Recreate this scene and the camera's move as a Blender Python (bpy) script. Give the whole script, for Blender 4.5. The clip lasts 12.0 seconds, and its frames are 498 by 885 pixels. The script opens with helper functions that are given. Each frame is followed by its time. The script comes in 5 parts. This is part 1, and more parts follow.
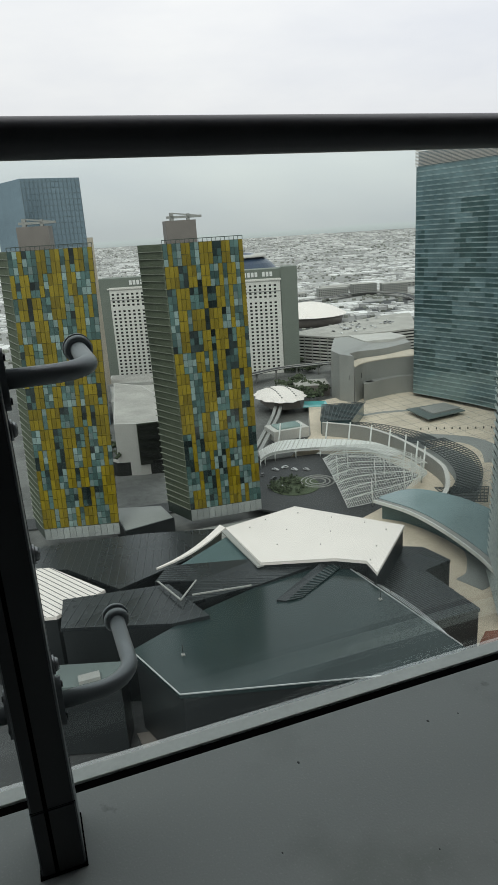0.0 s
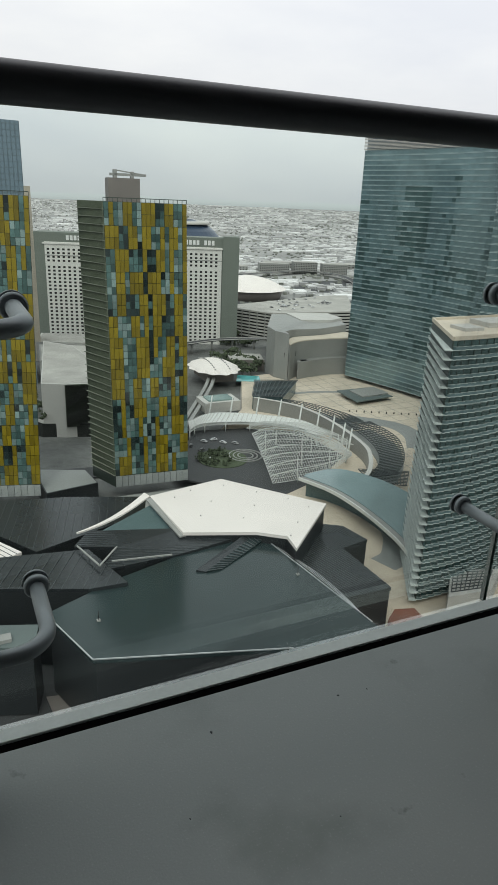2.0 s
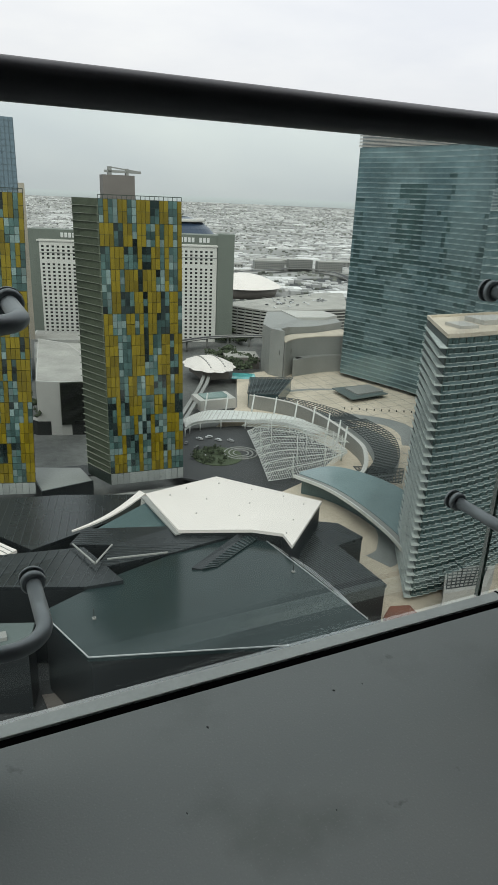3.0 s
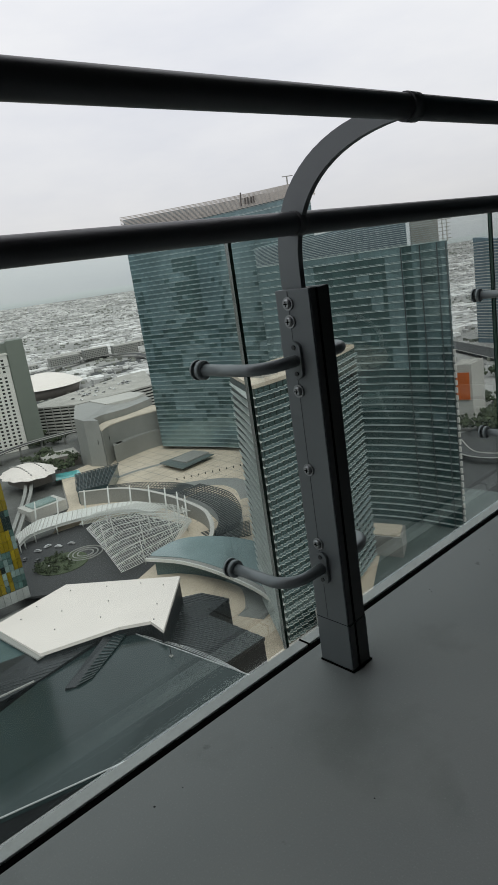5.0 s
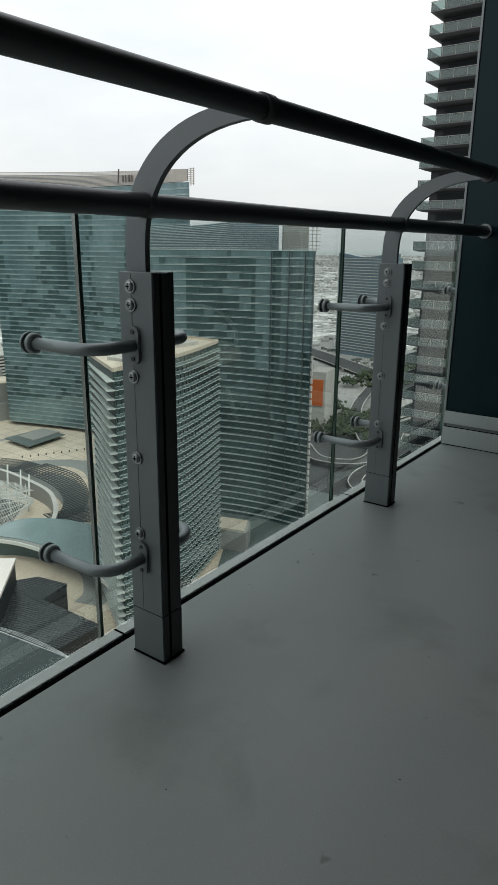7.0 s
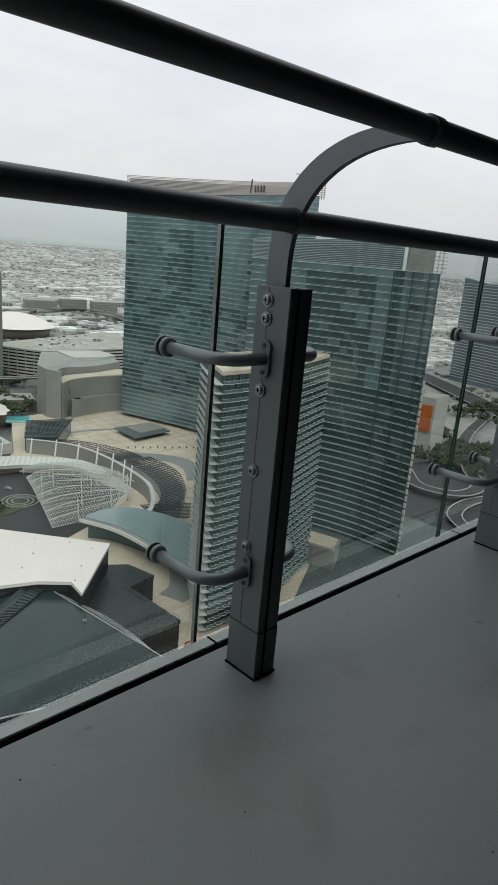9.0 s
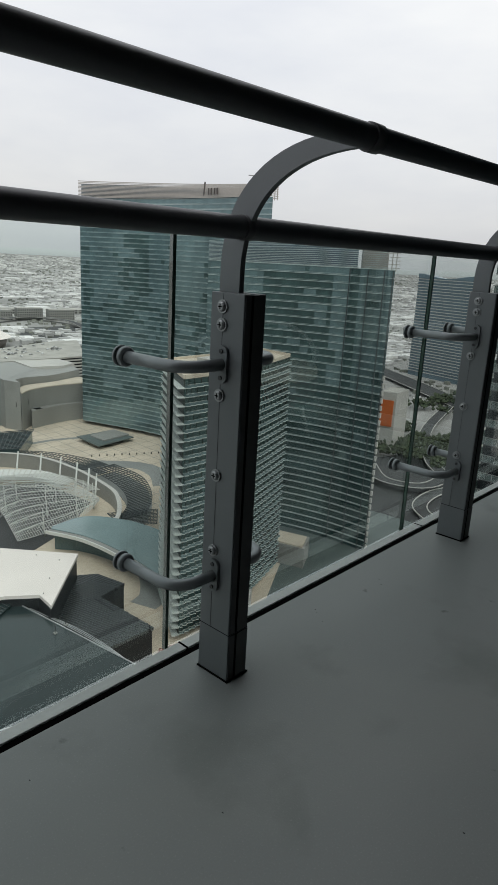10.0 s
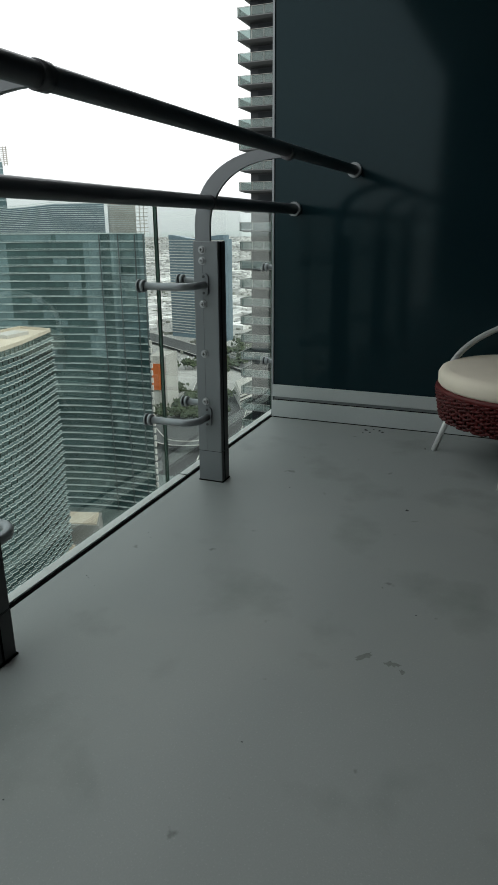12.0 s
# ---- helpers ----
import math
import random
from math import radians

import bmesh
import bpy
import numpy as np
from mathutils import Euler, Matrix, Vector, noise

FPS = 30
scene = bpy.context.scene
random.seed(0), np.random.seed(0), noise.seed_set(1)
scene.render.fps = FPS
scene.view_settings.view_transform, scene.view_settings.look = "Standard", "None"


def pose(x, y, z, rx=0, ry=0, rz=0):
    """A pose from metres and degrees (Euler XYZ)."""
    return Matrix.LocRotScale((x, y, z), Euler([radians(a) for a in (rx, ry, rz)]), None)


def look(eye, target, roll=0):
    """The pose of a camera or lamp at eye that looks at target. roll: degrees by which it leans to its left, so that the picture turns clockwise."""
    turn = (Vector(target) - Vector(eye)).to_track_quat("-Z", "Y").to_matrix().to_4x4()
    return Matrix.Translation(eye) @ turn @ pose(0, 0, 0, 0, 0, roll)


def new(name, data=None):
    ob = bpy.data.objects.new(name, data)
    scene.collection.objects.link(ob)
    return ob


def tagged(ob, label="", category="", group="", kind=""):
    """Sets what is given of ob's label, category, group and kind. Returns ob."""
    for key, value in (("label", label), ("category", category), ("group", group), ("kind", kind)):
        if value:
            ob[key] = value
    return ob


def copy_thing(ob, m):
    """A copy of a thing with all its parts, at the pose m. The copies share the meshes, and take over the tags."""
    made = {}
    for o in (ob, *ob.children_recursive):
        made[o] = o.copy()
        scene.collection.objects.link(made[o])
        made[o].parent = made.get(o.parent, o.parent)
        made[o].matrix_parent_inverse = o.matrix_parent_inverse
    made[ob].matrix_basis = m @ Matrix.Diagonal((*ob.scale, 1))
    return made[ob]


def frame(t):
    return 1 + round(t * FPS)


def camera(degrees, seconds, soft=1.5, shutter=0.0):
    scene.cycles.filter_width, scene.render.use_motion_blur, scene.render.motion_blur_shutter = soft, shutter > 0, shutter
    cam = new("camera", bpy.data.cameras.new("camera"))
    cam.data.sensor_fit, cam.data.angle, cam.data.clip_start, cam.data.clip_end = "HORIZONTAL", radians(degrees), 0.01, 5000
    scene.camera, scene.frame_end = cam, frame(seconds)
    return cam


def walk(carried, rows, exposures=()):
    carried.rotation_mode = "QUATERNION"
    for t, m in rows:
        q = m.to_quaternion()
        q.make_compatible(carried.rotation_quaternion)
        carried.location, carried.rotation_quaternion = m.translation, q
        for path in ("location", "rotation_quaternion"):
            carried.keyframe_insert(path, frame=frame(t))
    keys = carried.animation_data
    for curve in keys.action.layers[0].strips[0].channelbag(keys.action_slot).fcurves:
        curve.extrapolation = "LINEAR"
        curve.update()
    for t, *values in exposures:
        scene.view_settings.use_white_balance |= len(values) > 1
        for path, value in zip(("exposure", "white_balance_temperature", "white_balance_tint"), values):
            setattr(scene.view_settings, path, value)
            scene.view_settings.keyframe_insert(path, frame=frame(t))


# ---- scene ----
cam = camera(41.4, 12.0)
PATH = [
    (0, (-1.189, 1.65, 0.926), (-0.575, 3.453, 0.316), -3.7),
    (0.5, (-1.203, 1.662, 0.927), (-0.574, 3.457, 0.31), 0.1),
    (1, (-1.203, 1.663, 0.929), (-0.552, 3.439, 0.281), 1.4),
    (1.5, (-1.198, 1.657, 0.929), (-0.518, 3.421, 0.277), 0.8),
    (2, (-1.196, 1.655, 0.932), (-0.396, 3.352, 0.24), 2.4),
    (2.5, (-1.2, 1.651, 0.931), (-0.38, 3.337, 0.234), 2.8),
    (4.5, (-1.167, 1.66, 0.948), (-0.343, 3.358, 0.286), -1.4),
    (4.7, (-1.145, 1.668, 0.956), (-0.09, 3.267, 0.38), -6.4),
    (5, (-1.038, 1.554, 0.974), (0.232, 3.012, 0.462), -8.5),
    (5.5, (-0.991, 1.525, 0.982), (0.506, 2.747, 0.466), -3.7),
    (6, (-0.989, 1.509, 0.969), (0.633, 2.562, 0.46), 0.0),
    (6.5, (-1.01, 1.515, 0.972), (0.565, 2.595, 0.377), 1.8),
    (6.7, (-0.998, 1.517, 0.965), (0.572, 2.612, 0.385), 1.1),
    (8.3, (-0.985, 1.551, 0.975), (0.446, 2.833, 0.419), 2.2),
    (8.5, (-0.987, 1.551, 0.976), (0.44, 2.846, 0.44), 2.7),
    (9, (-0.999, 1.572, 0.973), (0.359, 2.934, 0.425), 4.9),
    (9.5, (-1.001, 1.583, 0.974), (0.276, 3.008, 0.391), 5.3),
    (10, (-1.006, 1.555, 0.984), (0.428, 2.843, 0.448), 3.1),
    (10.5, (-0.958, 1.514, 0.978), (0.63, 2.639, 0.515), -4.3),
    (11, (-0.973, 1.49, 0.961), (0.704, 2.466, 0.472), -4.5),
    (11.5, (-0.96, 1.478, 0.945), (0.729, 2.39, 0.383), -3.0),
    (12, (-0.96, 1.474, 0.954), (0.803, 2.191, 0.338), -0.4),
]
walk(cam, [(t, look(eye, target, roll)) for t, eye, target, roll in PATH],
     exposures=[(0, 0.08, 6500, 7), (1, 0.14, 6500, 7), (2.5, 0.16, 6500, 7), (4.5, 0.12, 6500, 8), (5, -0.02, 6500, 9), (5.5, -0.12, 6500, 8), (6, 0.02, 6500, 6), (6.5, 0.3, 6500, 4), (8.5, 0.17, 6500, 6), (9, 0.06, 6500, 8), (9.5, 0.06, 6500, 8), (10.2, 0.02, 6500, 7), (11, 0.22, 6500, 4), (11.5, 0.5, 6500, 3), (12, 0.76, 6500, 3)])

# ---- world and light ----
world = bpy.data.worlds.new("overcast_sky")
scene.world = world
world.use_nodes = True
wn, wl = world.node_tree.nodes, world.node_tree.links
wn.clear()
w_out = wn.new("ShaderNodeOutputWorld")
w_bg = wn.new("ShaderNodeBackground")
sky = wn.new("ShaderNodeTexSky")
sky.sky_type = "NISHITA"
sky.sun_disc = False
sky.sun_elevation, sky.sun_rotation = radians(48), radians(150)
sky.air_density, sky.dust_density, sky.ozone_density = 1.0, 6.0, 1.0
w_tc = wn.new("ShaderNodeTexCoord")
w_map = wn.new("ShaderNodeMapping")
w_map.inputs["Scale"].default_value = (1.0, 1.0, 3.2)
w_noise = wn.new("ShaderNodeTexNoise")
w_noise.inputs["Scale"].default_value = 2.2
w_noise.inputs["Detail"].default_value = 5
w_noise.inputs["Roughness"].default_value = 0.55
w_ramp = wn.new("ShaderNodeValToRGB")
w_ramp.color_ramp.elements[0].position, w_ramp.color_ramp.elements[1].position = 0.28, 0.66
w_ramp.color_ramp.elements[0].color = (6.5, 6.6, 7.05, 1)
w_ramp.color_ramp.elements[1].color = (7.9, 7.85, 7.9, 1)
w_sep = wn.new("ShaderNodeSeparateXYZ")
w_grad = wn.new("ShaderNodeFloatCurve")
w_curve = w_grad.mapping.curves[0]
w_curve.points[0].location, w_curve.points[1].location = (0.0, 0.43), (1.0, 0.9)
w_curve.points.new(0.12, 0.57)
w_curve.points.new(0.3, 0.66)
w_grad.mapping.update()
w_double = wn.new("ShaderNodeMath")
w_double.operation = "MULTIPLY"
w_double.inputs[1].default_value = 1.72
wl.new(w_grad.outputs["Value"], w_double.inputs[0])
w_mul = wn.new("ShaderNodeMix")
w_mul.data_type, w_mul.blend_type = "RGBA", "MULTIPLY"
w_mul.inputs["Factor"].default_value = 1.0
w_mix = wn.new("ShaderNodeMix")
w_mix.data_type = "RGBA"
w_mix.inputs["Factor"].default_value = 0.9
wl.new(w_tc.outputs["Generated"], w_map.inputs["Vector"])
wl.new(w_map.outputs["Vector"], w_noise.inputs["Vector"])
wl.new(w_noise.outputs["Fac"], w_ramp.inputs["Fac"])
wl.new(w_tc.outputs["Generated"], w_sep.inputs["Vector"])
wl.new(w_sep.outputs["Z"], w_grad.inputs["Value"])
wl.new(w_ramp.outputs["Color"], w_mul.inputs[6])
w_dot = wn.new("ShaderNodeVectorMath")
w_dot.operation = "DOT_PRODUCT"
w_dot.inputs[1].default_value = (0.78, 0.62, 0.0)
w_lobe = wn.new("ShaderNodeMapRange")
w_lobe.inputs["From Min"].default_value, w_lobe.inputs["From Max"].default_value = -1.0, 1.0
w_pow = wn.new("ShaderNodeMath")
w_pow.operation = "POWER"
w_pow.inputs[1].default_value = 6.0
w_amount = wn.new("ShaderNodeMath")
w_amount.operation = "MULTIPLY_ADD"
w_amount.inputs[1].default_value, w_amount.inputs[2].default_value = 0.12, 0.95
wl.new(w_tc.outputs["Generated"], w_dot.inputs[0])
wl.new(w_dot.outputs["Value"], w_lobe.inputs["Value"])
wl.new(w_lobe.outputs["Result"], w_pow.inputs[0])
wl.new(w_pow.outputs[0], w_amount.inputs[0])
w_glow = wn.new("ShaderNodeMath")
w_glow.operation = "MULTIPLY"
wl.new(w_double.outputs[0], w_glow.inputs[0])
wl.new(w_amount.outputs[0], w_glow.inputs[1])
wl.new(sky.outputs["Color"], w_mix.inputs[6])
wl.new(w_glow.outputs[0], w_mul.inputs[7])
wl.new(w_mul.outputs[2], w_mix.inputs[7])
wl.new(w_mix.outputs[2], w_bg.inputs["Color"])
w_bg.inputs["Strength"].default_value = 0.11
wl.new(w_bg.outputs["Background"], w_out.inputs["Surface"])

sun = new("sun", bpy.data.lights.new("sun", "SUN"))
sun.data.energy, sun.data.angle, sun.data.color = 0.95, radians(25), (1.0, 0.96, 0.9)
sun.matrix_world = look((0, 0, 100), (35, 60, 20))


# ---- materials ----
def material(name, color, rough=0.6, metal=0.0, vary=0.12, scale=2.0, bump=0.0, fine=30.0, island=0.0, rand=0.0, spec=0.5, stain=None):
    """A surface with variation at two scales, in metres."""
    m = bpy.data.materials.new(name)
    m.use_nodes = True
    n, l = m.node_tree.nodes, m.node_tree.links
    p = n["Principled BSDF"]
    p.inputs["Roughness"].default_value, p.inputs["Metallic"].default_value = rough, metal
    p.inputs["Specular IOR Level"].default_value = spec
    tc = n.new("ShaderNodeTexCoord")
    a, b = n.new("ShaderNodeTexNoise"), n.new("ShaderNodeTexNoise")
    a.inputs["Scale"].default_value, b.inputs["Scale"].default_value = scale, fine
    a.inputs["Detail"].default_value, b.inputs["Detail"].default_value = 4, 3
    for t in (a, b):
        l.new(tc.outputs["Object"], t.inputs["Vector"])
    add = n.new("ShaderNodeMath")
    add.operation = "ADD"
    l.new(a.outputs["Fac"], add.inputs[0])
    half = n.new("ShaderNodeMath")
    half.operation = "MULTIPLY"
    half.inputs[1].default_value = 0.5
    l.new(b.outputs["Fac"], half.inputs[0])
    l.new(half.outputs[0], add.inputs[1])
    value = n.new("ShaderNodeMapRange")
    value.inputs["From Min"].default_value, value.inputs["From Max"].default_value = 0.45, 1.05
    value.inputs["To Min"].default_value, value.inputs["To Max"].default_value = 1 - vary, 1 + vary
    l.new(add.outputs[0], value.inputs["Value"])
    last = value.outputs["Result"]
    for amount, node, sock in ((island, "ShaderNodeNewGeometry", "Random Per Island"), (rand, "ShaderNodeObjectInfo", "Random")):
        if amount:
            r = n.new(node)
            mr = n.new("ShaderNodeMapRange")
            mr.inputs["To Min"].default_value, mr.inputs["To Max"].default_value = 1 - amount, 1 + amount
            l.new(r.outputs[sock], mr.inputs["Value"])
            mm = n.new("ShaderNodeMath")
            mm.operation = "MULTIPLY"
            l.new(last, mm.inputs[0])
            l.new(mr.outputs["Result"], mm.inputs[1])
            last = mm.outputs[0]
    vm = n.new("ShaderNodeVectorMath")
    vm.operation = "SCALE"
    vm.inputs[0].default_value = color
    l.new(last, vm.inputs["Scale"])
    l.new(vm.outputs["Vector"], p.inputs["Base Color"])
    rr = n.new("ShaderNodeMapRange")
    rr.inputs["To Min"].default_value, rr.inputs["To Max"].default_value = max(rough - 0.08, 0.02), min(rough + 0.08, 1)
    l.new(a.outputs["Fac"], rr.inputs["Value"])
    l.new(rr.outputs["Result"], p.inputs["Roughness"])
    if bump:
        bp = n.new("ShaderNodeBump")
        bp.inputs["Strength"].default_value, bp.inputs["Distance"].default_value = 0.5, bump
        l.new(b.outputs["Fac"], bp.inputs["Height"])
        l.new(bp.outputs["Normal"], p.inputs["Normal"])
    return m


def pane_material(name, tint, gloss=1.0):
    m = bpy.data.materials.new(name)
    m.use_nodes = True
    n, l = m.node_tree.nodes, m.node_tree.links
    n.clear()
    out, mix = n.new("ShaderNodeOutputMaterial"), n.new("ShaderNodeMixShader")
    tr, gl, fr = n.new("ShaderNodeBsdfTransparent"), n.new("ShaderNodeBsdfGlossy"), n.new("ShaderNodeFresnel")
    tr.inputs["Color"].default_value = (*tint, 1)
    gl.inputs["Roughness"].default_value = 0.01
    fr.inputs["IOR"].default_value = 1.45
    sc = n.new("ShaderNodeMath")
    sc.operation = "MULTIPLY"
    sc.inputs[1].default_value = gloss
    l.new(fr.outputs["Fac"], sc.inputs[0])
    l.new(sc.outputs[0], mix.inputs["Fac"])
    l.new(tr.outputs[0], mix.inputs[1])
    l.new(gl.outputs[0], mix.inputs[2])
    l.new(mix.outputs[0], out.inputs["Surface"])
    return m


def frosted_pane(name, tint, color, cover):
    """Thin printed glass: partly see-through, partly a pale matt surface."""
    m = pane_material(name, tint, 0.5)
    n, l = m.node_tree.nodes, m.node_tree.links
    out = n["Material Output"]
    src = out.inputs["Surface"].links[0].from_socket
    mix, dif = n.new("ShaderNodeMixShader"), n.new("ShaderNodeBsdfDiffuse")
    dif.inputs["Color"].default_value = (*color, 1)
    mix.inputs["Fac"].default_value = cover
    l.new(src, mix.inputs[1])
    l.new(dif.outputs[0], mix.inputs[2])
    l.new(mix.outputs[0], out.inputs["Surface"])
    return m


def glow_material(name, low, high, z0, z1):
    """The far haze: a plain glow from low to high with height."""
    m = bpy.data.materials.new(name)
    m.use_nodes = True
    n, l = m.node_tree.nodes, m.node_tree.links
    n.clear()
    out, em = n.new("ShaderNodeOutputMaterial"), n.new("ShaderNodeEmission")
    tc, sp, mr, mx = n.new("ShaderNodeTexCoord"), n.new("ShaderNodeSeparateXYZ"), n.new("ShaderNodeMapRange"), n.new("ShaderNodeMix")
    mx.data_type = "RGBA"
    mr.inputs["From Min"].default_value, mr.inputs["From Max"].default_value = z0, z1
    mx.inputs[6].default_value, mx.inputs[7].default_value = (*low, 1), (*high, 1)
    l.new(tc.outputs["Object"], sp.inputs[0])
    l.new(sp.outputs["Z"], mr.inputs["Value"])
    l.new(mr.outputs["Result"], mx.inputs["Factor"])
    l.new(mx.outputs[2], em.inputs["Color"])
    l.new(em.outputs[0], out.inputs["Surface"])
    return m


M_FLOOR = material("painted_deck", (0.255, 0.27, 0.264), 0.5, 0, 0.07, 1.1, 0.0006, 260)


def stain(mat, scale, lo, hi, color, amount, off, detail=3.0):
    """Worn or dirty patches with a shape of their own, laid over a material."""
    n, l = mat.node_tree.nodes, mat.node_tree.links
    p = n["Principled BSDF"]
    src = p.inputs["Base Color"].links[0].from_socket
    tc, mp, nz, mr, mx = n.new("ShaderNodeTexCoord"), n.new("ShaderNodeMapping"), n.new("ShaderNodeTexNoise"), n.new("ShaderNodeMapRange"), n.new("ShaderNodeMix")
    mp.inputs["Location"].default_value = off
    nz.inputs["Scale"].default_value, nz.inputs["Detail"].default_value = scale, detail
    mr.inputs["From Min"].default_value, mr.inputs["From Max"].default_value = lo, hi
    mr.inputs["To Max"].default_value = amount
    mx.data_type = "RGBA"
    mx.inputs[7].default_value = (*color, 1)
    l.new(tc.outputs["Object"], mp.inputs["Vector"])
    l.new(mp.outputs["Vector"], nz.inputs["Vector"])
    l.new(nz.outputs["Fac"], mr.inputs["Value"])
    l.new(mr.outputs["Result"], mx.inputs["Factor"])
    l.new(src, mx.inputs[6])
    l.new(mx.outputs[2], p.inputs["Base Color"])


stain(M_FLOOR, 1.7, 0.52, 0.72, (0.30, 0.31, 0.29), 0.45, (3, 1, 0))
stain(M_FLOOR, 3.1, 0.56, 0.75, (0.11, 0.128, 0.112), 0.6, (0, 7, 0), 5)
stain(M_FLOOR, 230.0, 0.60, 0.72, (0.42, 0.43, 0.41), 0.22, (5, 2, 0), 2)
stain(M_FLOOR, 16.0, 0.70, 0.76, (0.07, 0.075, 0.07), 0.6, (1, 4, 0), 4)
M_POST = material("powder_coated_grey", (0.178, 0.192, 0.202), 0.45, 0.3, 0.06, 4, 0.0, 300)
M_POSTDARK = material("black_gasket", (0.042, 0.045, 0.048), 0.5, 0, 0.1, 6, 0, 200)
M_RAIL = material("dark_bronze_tube", (0.085, 0.085, 0.092), 0.4, 0.2, 0.1, 5, 0, 200)
M_ROD = material("grey_rod", (0.24, 0.26, 0.27), 0.4, 0.4, 0.06, 6, 0, 300)
M_STEEL = material("screw_steel", (0.34, 0.35, 0.36), 0.35, 0.8, 0.1, 20, 0, 400)
M_SILL = material("aluminium_sill", (0.52, 0.54, 0.52), 0.5, 0.1, 0.12, 3, 0, 120)
# near-black colour for the shade in gaps, grooves and slots
M_GAP = material("shadow_gap_black", (0.002, 0.002, 0.002), 0.95, spec=0.02)
M_PANE = pane_material("clear_glass", (0.925, 0.965, 0.955), 0.32)
M_PANE_EDGE = material("green_glass_edge", (0.07, 0.12, 0.095), 0.12, 0, 0.05)
M_DIVIDER = material("back_painted_glass", (0.006, 0.017, 0.021), 0.07, 0, 0.1, 1, 0, 40, spec=0.2)
M_DIVIDER.node_tree.nodes["Principled BSDF"].inputs["Specular Tint"].default_value = (0.72, 0.93, 1.0, 1)
M_PLINTH = material("grey_plinth", (0.42, 0.445, 0.445), 0.5, 0.1, 0.06, 3, 0, 120)
M_CEIL = material("concrete_soffit", (0.3, 0.3, 0.29), 0.8, 0, 0.1, 1, 0.001, 60)
M_DARKWALL = material("dark_cladding", (0.03, 0.034, 0.038), 0.35, 0.1, 0.1, 2)
M_CUSHION = material("cream_canvas", (0.64, 0.58, 0.48), 0.85, 0, 0.06, 8, 0.0015, 500)
M_WICKER = material("red_brown_wicker", (0.062, 0.005, 0.005), 0.5, 0, 0.15, 12, 0, 200, rand=0.25, island=0.3, spec=0.25)
M_CHAIRFRAME = material("silver_frame", (0.58, 0.59, 0.58), 0.4, 0.2, 0.05, 10)

M_GROUND = material("city_ground", (0.275, 0.272, 0.26), 0.9, 0, 0.35, 0.006, 0, 0.12)
M_ROAD = material("asphalt", (0.05, 0.052, 0.053), 0.85, 0, 0.2, 0.05, 0, 1.2)
M_MARK = material("road_paint", (0.6, 0.6, 0.58), 0.8, 0, 0.15, 0.5)
M_PLAZA = material("beige_paving", (0.55, 0.475, 0.375), 0.8, 0, 0.2, 0.05, 0, 0.5)
M_TEALPAVE = material("blue_grey_paving", (0.10, 0.125, 0.12), 0.5, 0, 0.2, 0.06, 0, 0.8)
M_PAVEGREY = material("grey_paving", (0.24, 0.25, 0.24), 0.8, 0, 0.12, 0.06, 0, 0.8)
M_DARKROOF = material("dark_zinc_roof", (0.028, 0.043, 0.044), 0.14, 0.15, 0.2, 0.05, 0, 1.0, spec=0.35)
M_DARKROOF2 = material("ribbed_zinc_roof", (0.036, 0.041, 0.044), 0.27, 0.35, 0.15, 0.05, 0, 1.0)
M_WALLDARK = material("dark_zinc_wall", (0.03, 0.034, 0.036), 0.4, 0.3, 0.15, 0.05, 0, 1.0)
M_EDGE = material("bright_edge_trim", (0.55, 0.56, 0.56), 0.35, 0.6, 0.05, 1)
M_WHITEROOF = material("white_membrane", (0.74, 0.685, 0.64), 0.6, 0, 0.04, 0.08, 0, 1.0)
M_TEALROOF = material("teal_glass_roof", (0.10, 0.15, 0.155), 0.2, 0.2, 0.15, 0.06, 0, 0.8)
M_STEELWHITE = material("white_steel", (0.62, 0.63, 0.60), 0.5, 0, 0.08, 0.5)
M_LATTICE = material("dark_lattice", (0.06, 0.07, 0.072), 0.5, 0.2, 0.15, 0.2)
M_CONC = material("grey_concrete", (0.27, 0.27, 0.255), 0.8, 0, 0.12, 0.06, 0, 0.7)
M_CONCLIGHT = material("pale_concrete", (0.46, 0.45, 0.42), 0.8, 0, 0.12, 0.06, 0, 0.7)
M_GREYMETAL = material("grey_metal_cladding", (0.27, 0.272, 0.255), 0.55, 0.1, 0.12, 0.05, 0, 0.6)
M_ROOFTOP = material("gravel_roof", (0.35, 0.34, 0.31), 0.9, 0, 0.25, 0.06, 0, 0.9)
M_SANDROOF = material("sand_roof", (0.52, 0.46, 0.37), 0.9, 0, 0.15, 0.1, 0, 1.0)
M_CITYROOF = material("city_roofs", (0.52, 0.515, 0.505), 0.9, 0, 0.12, 0.02, 0, 0.3, island=0.42)
# far foliage colour is paled to carry the haze of distance
M_CITYTREE = material("hazed_city_trees", (0.2, 0.206, 0.18), 0.95, 0, 0.3, 0.05, 0, 0.6, island=0.4)
M_YELLOW = material("yellow_glass_panel", (0.185, 0.14, 0.008), 0.3, 0, 0.15, 0.15, 0, 2, rand=0.3)
M_TEALGLASS = material("teal_window_glass", (0.085, 0.15, 0.14), 0.12, 0.25, 0.1, 0.3, 0, 2, rand=0.45)
M_DARKGLASS = material("dark_window_glass", (0.022, 0.034, 0.033), 0.1, 0.1, 0.1, 0.3, 0, 2, rand=0.5)
M_MULLION = material("facade_mullion", (0.055, 0.07, 0.06), 0.4, 0.4, 0.1, 0.5)
M_LOUVRE = material("dark_louvre", (0.11, 0.13, 0.09), 0.5, 0.2, 0.12, 0.3)
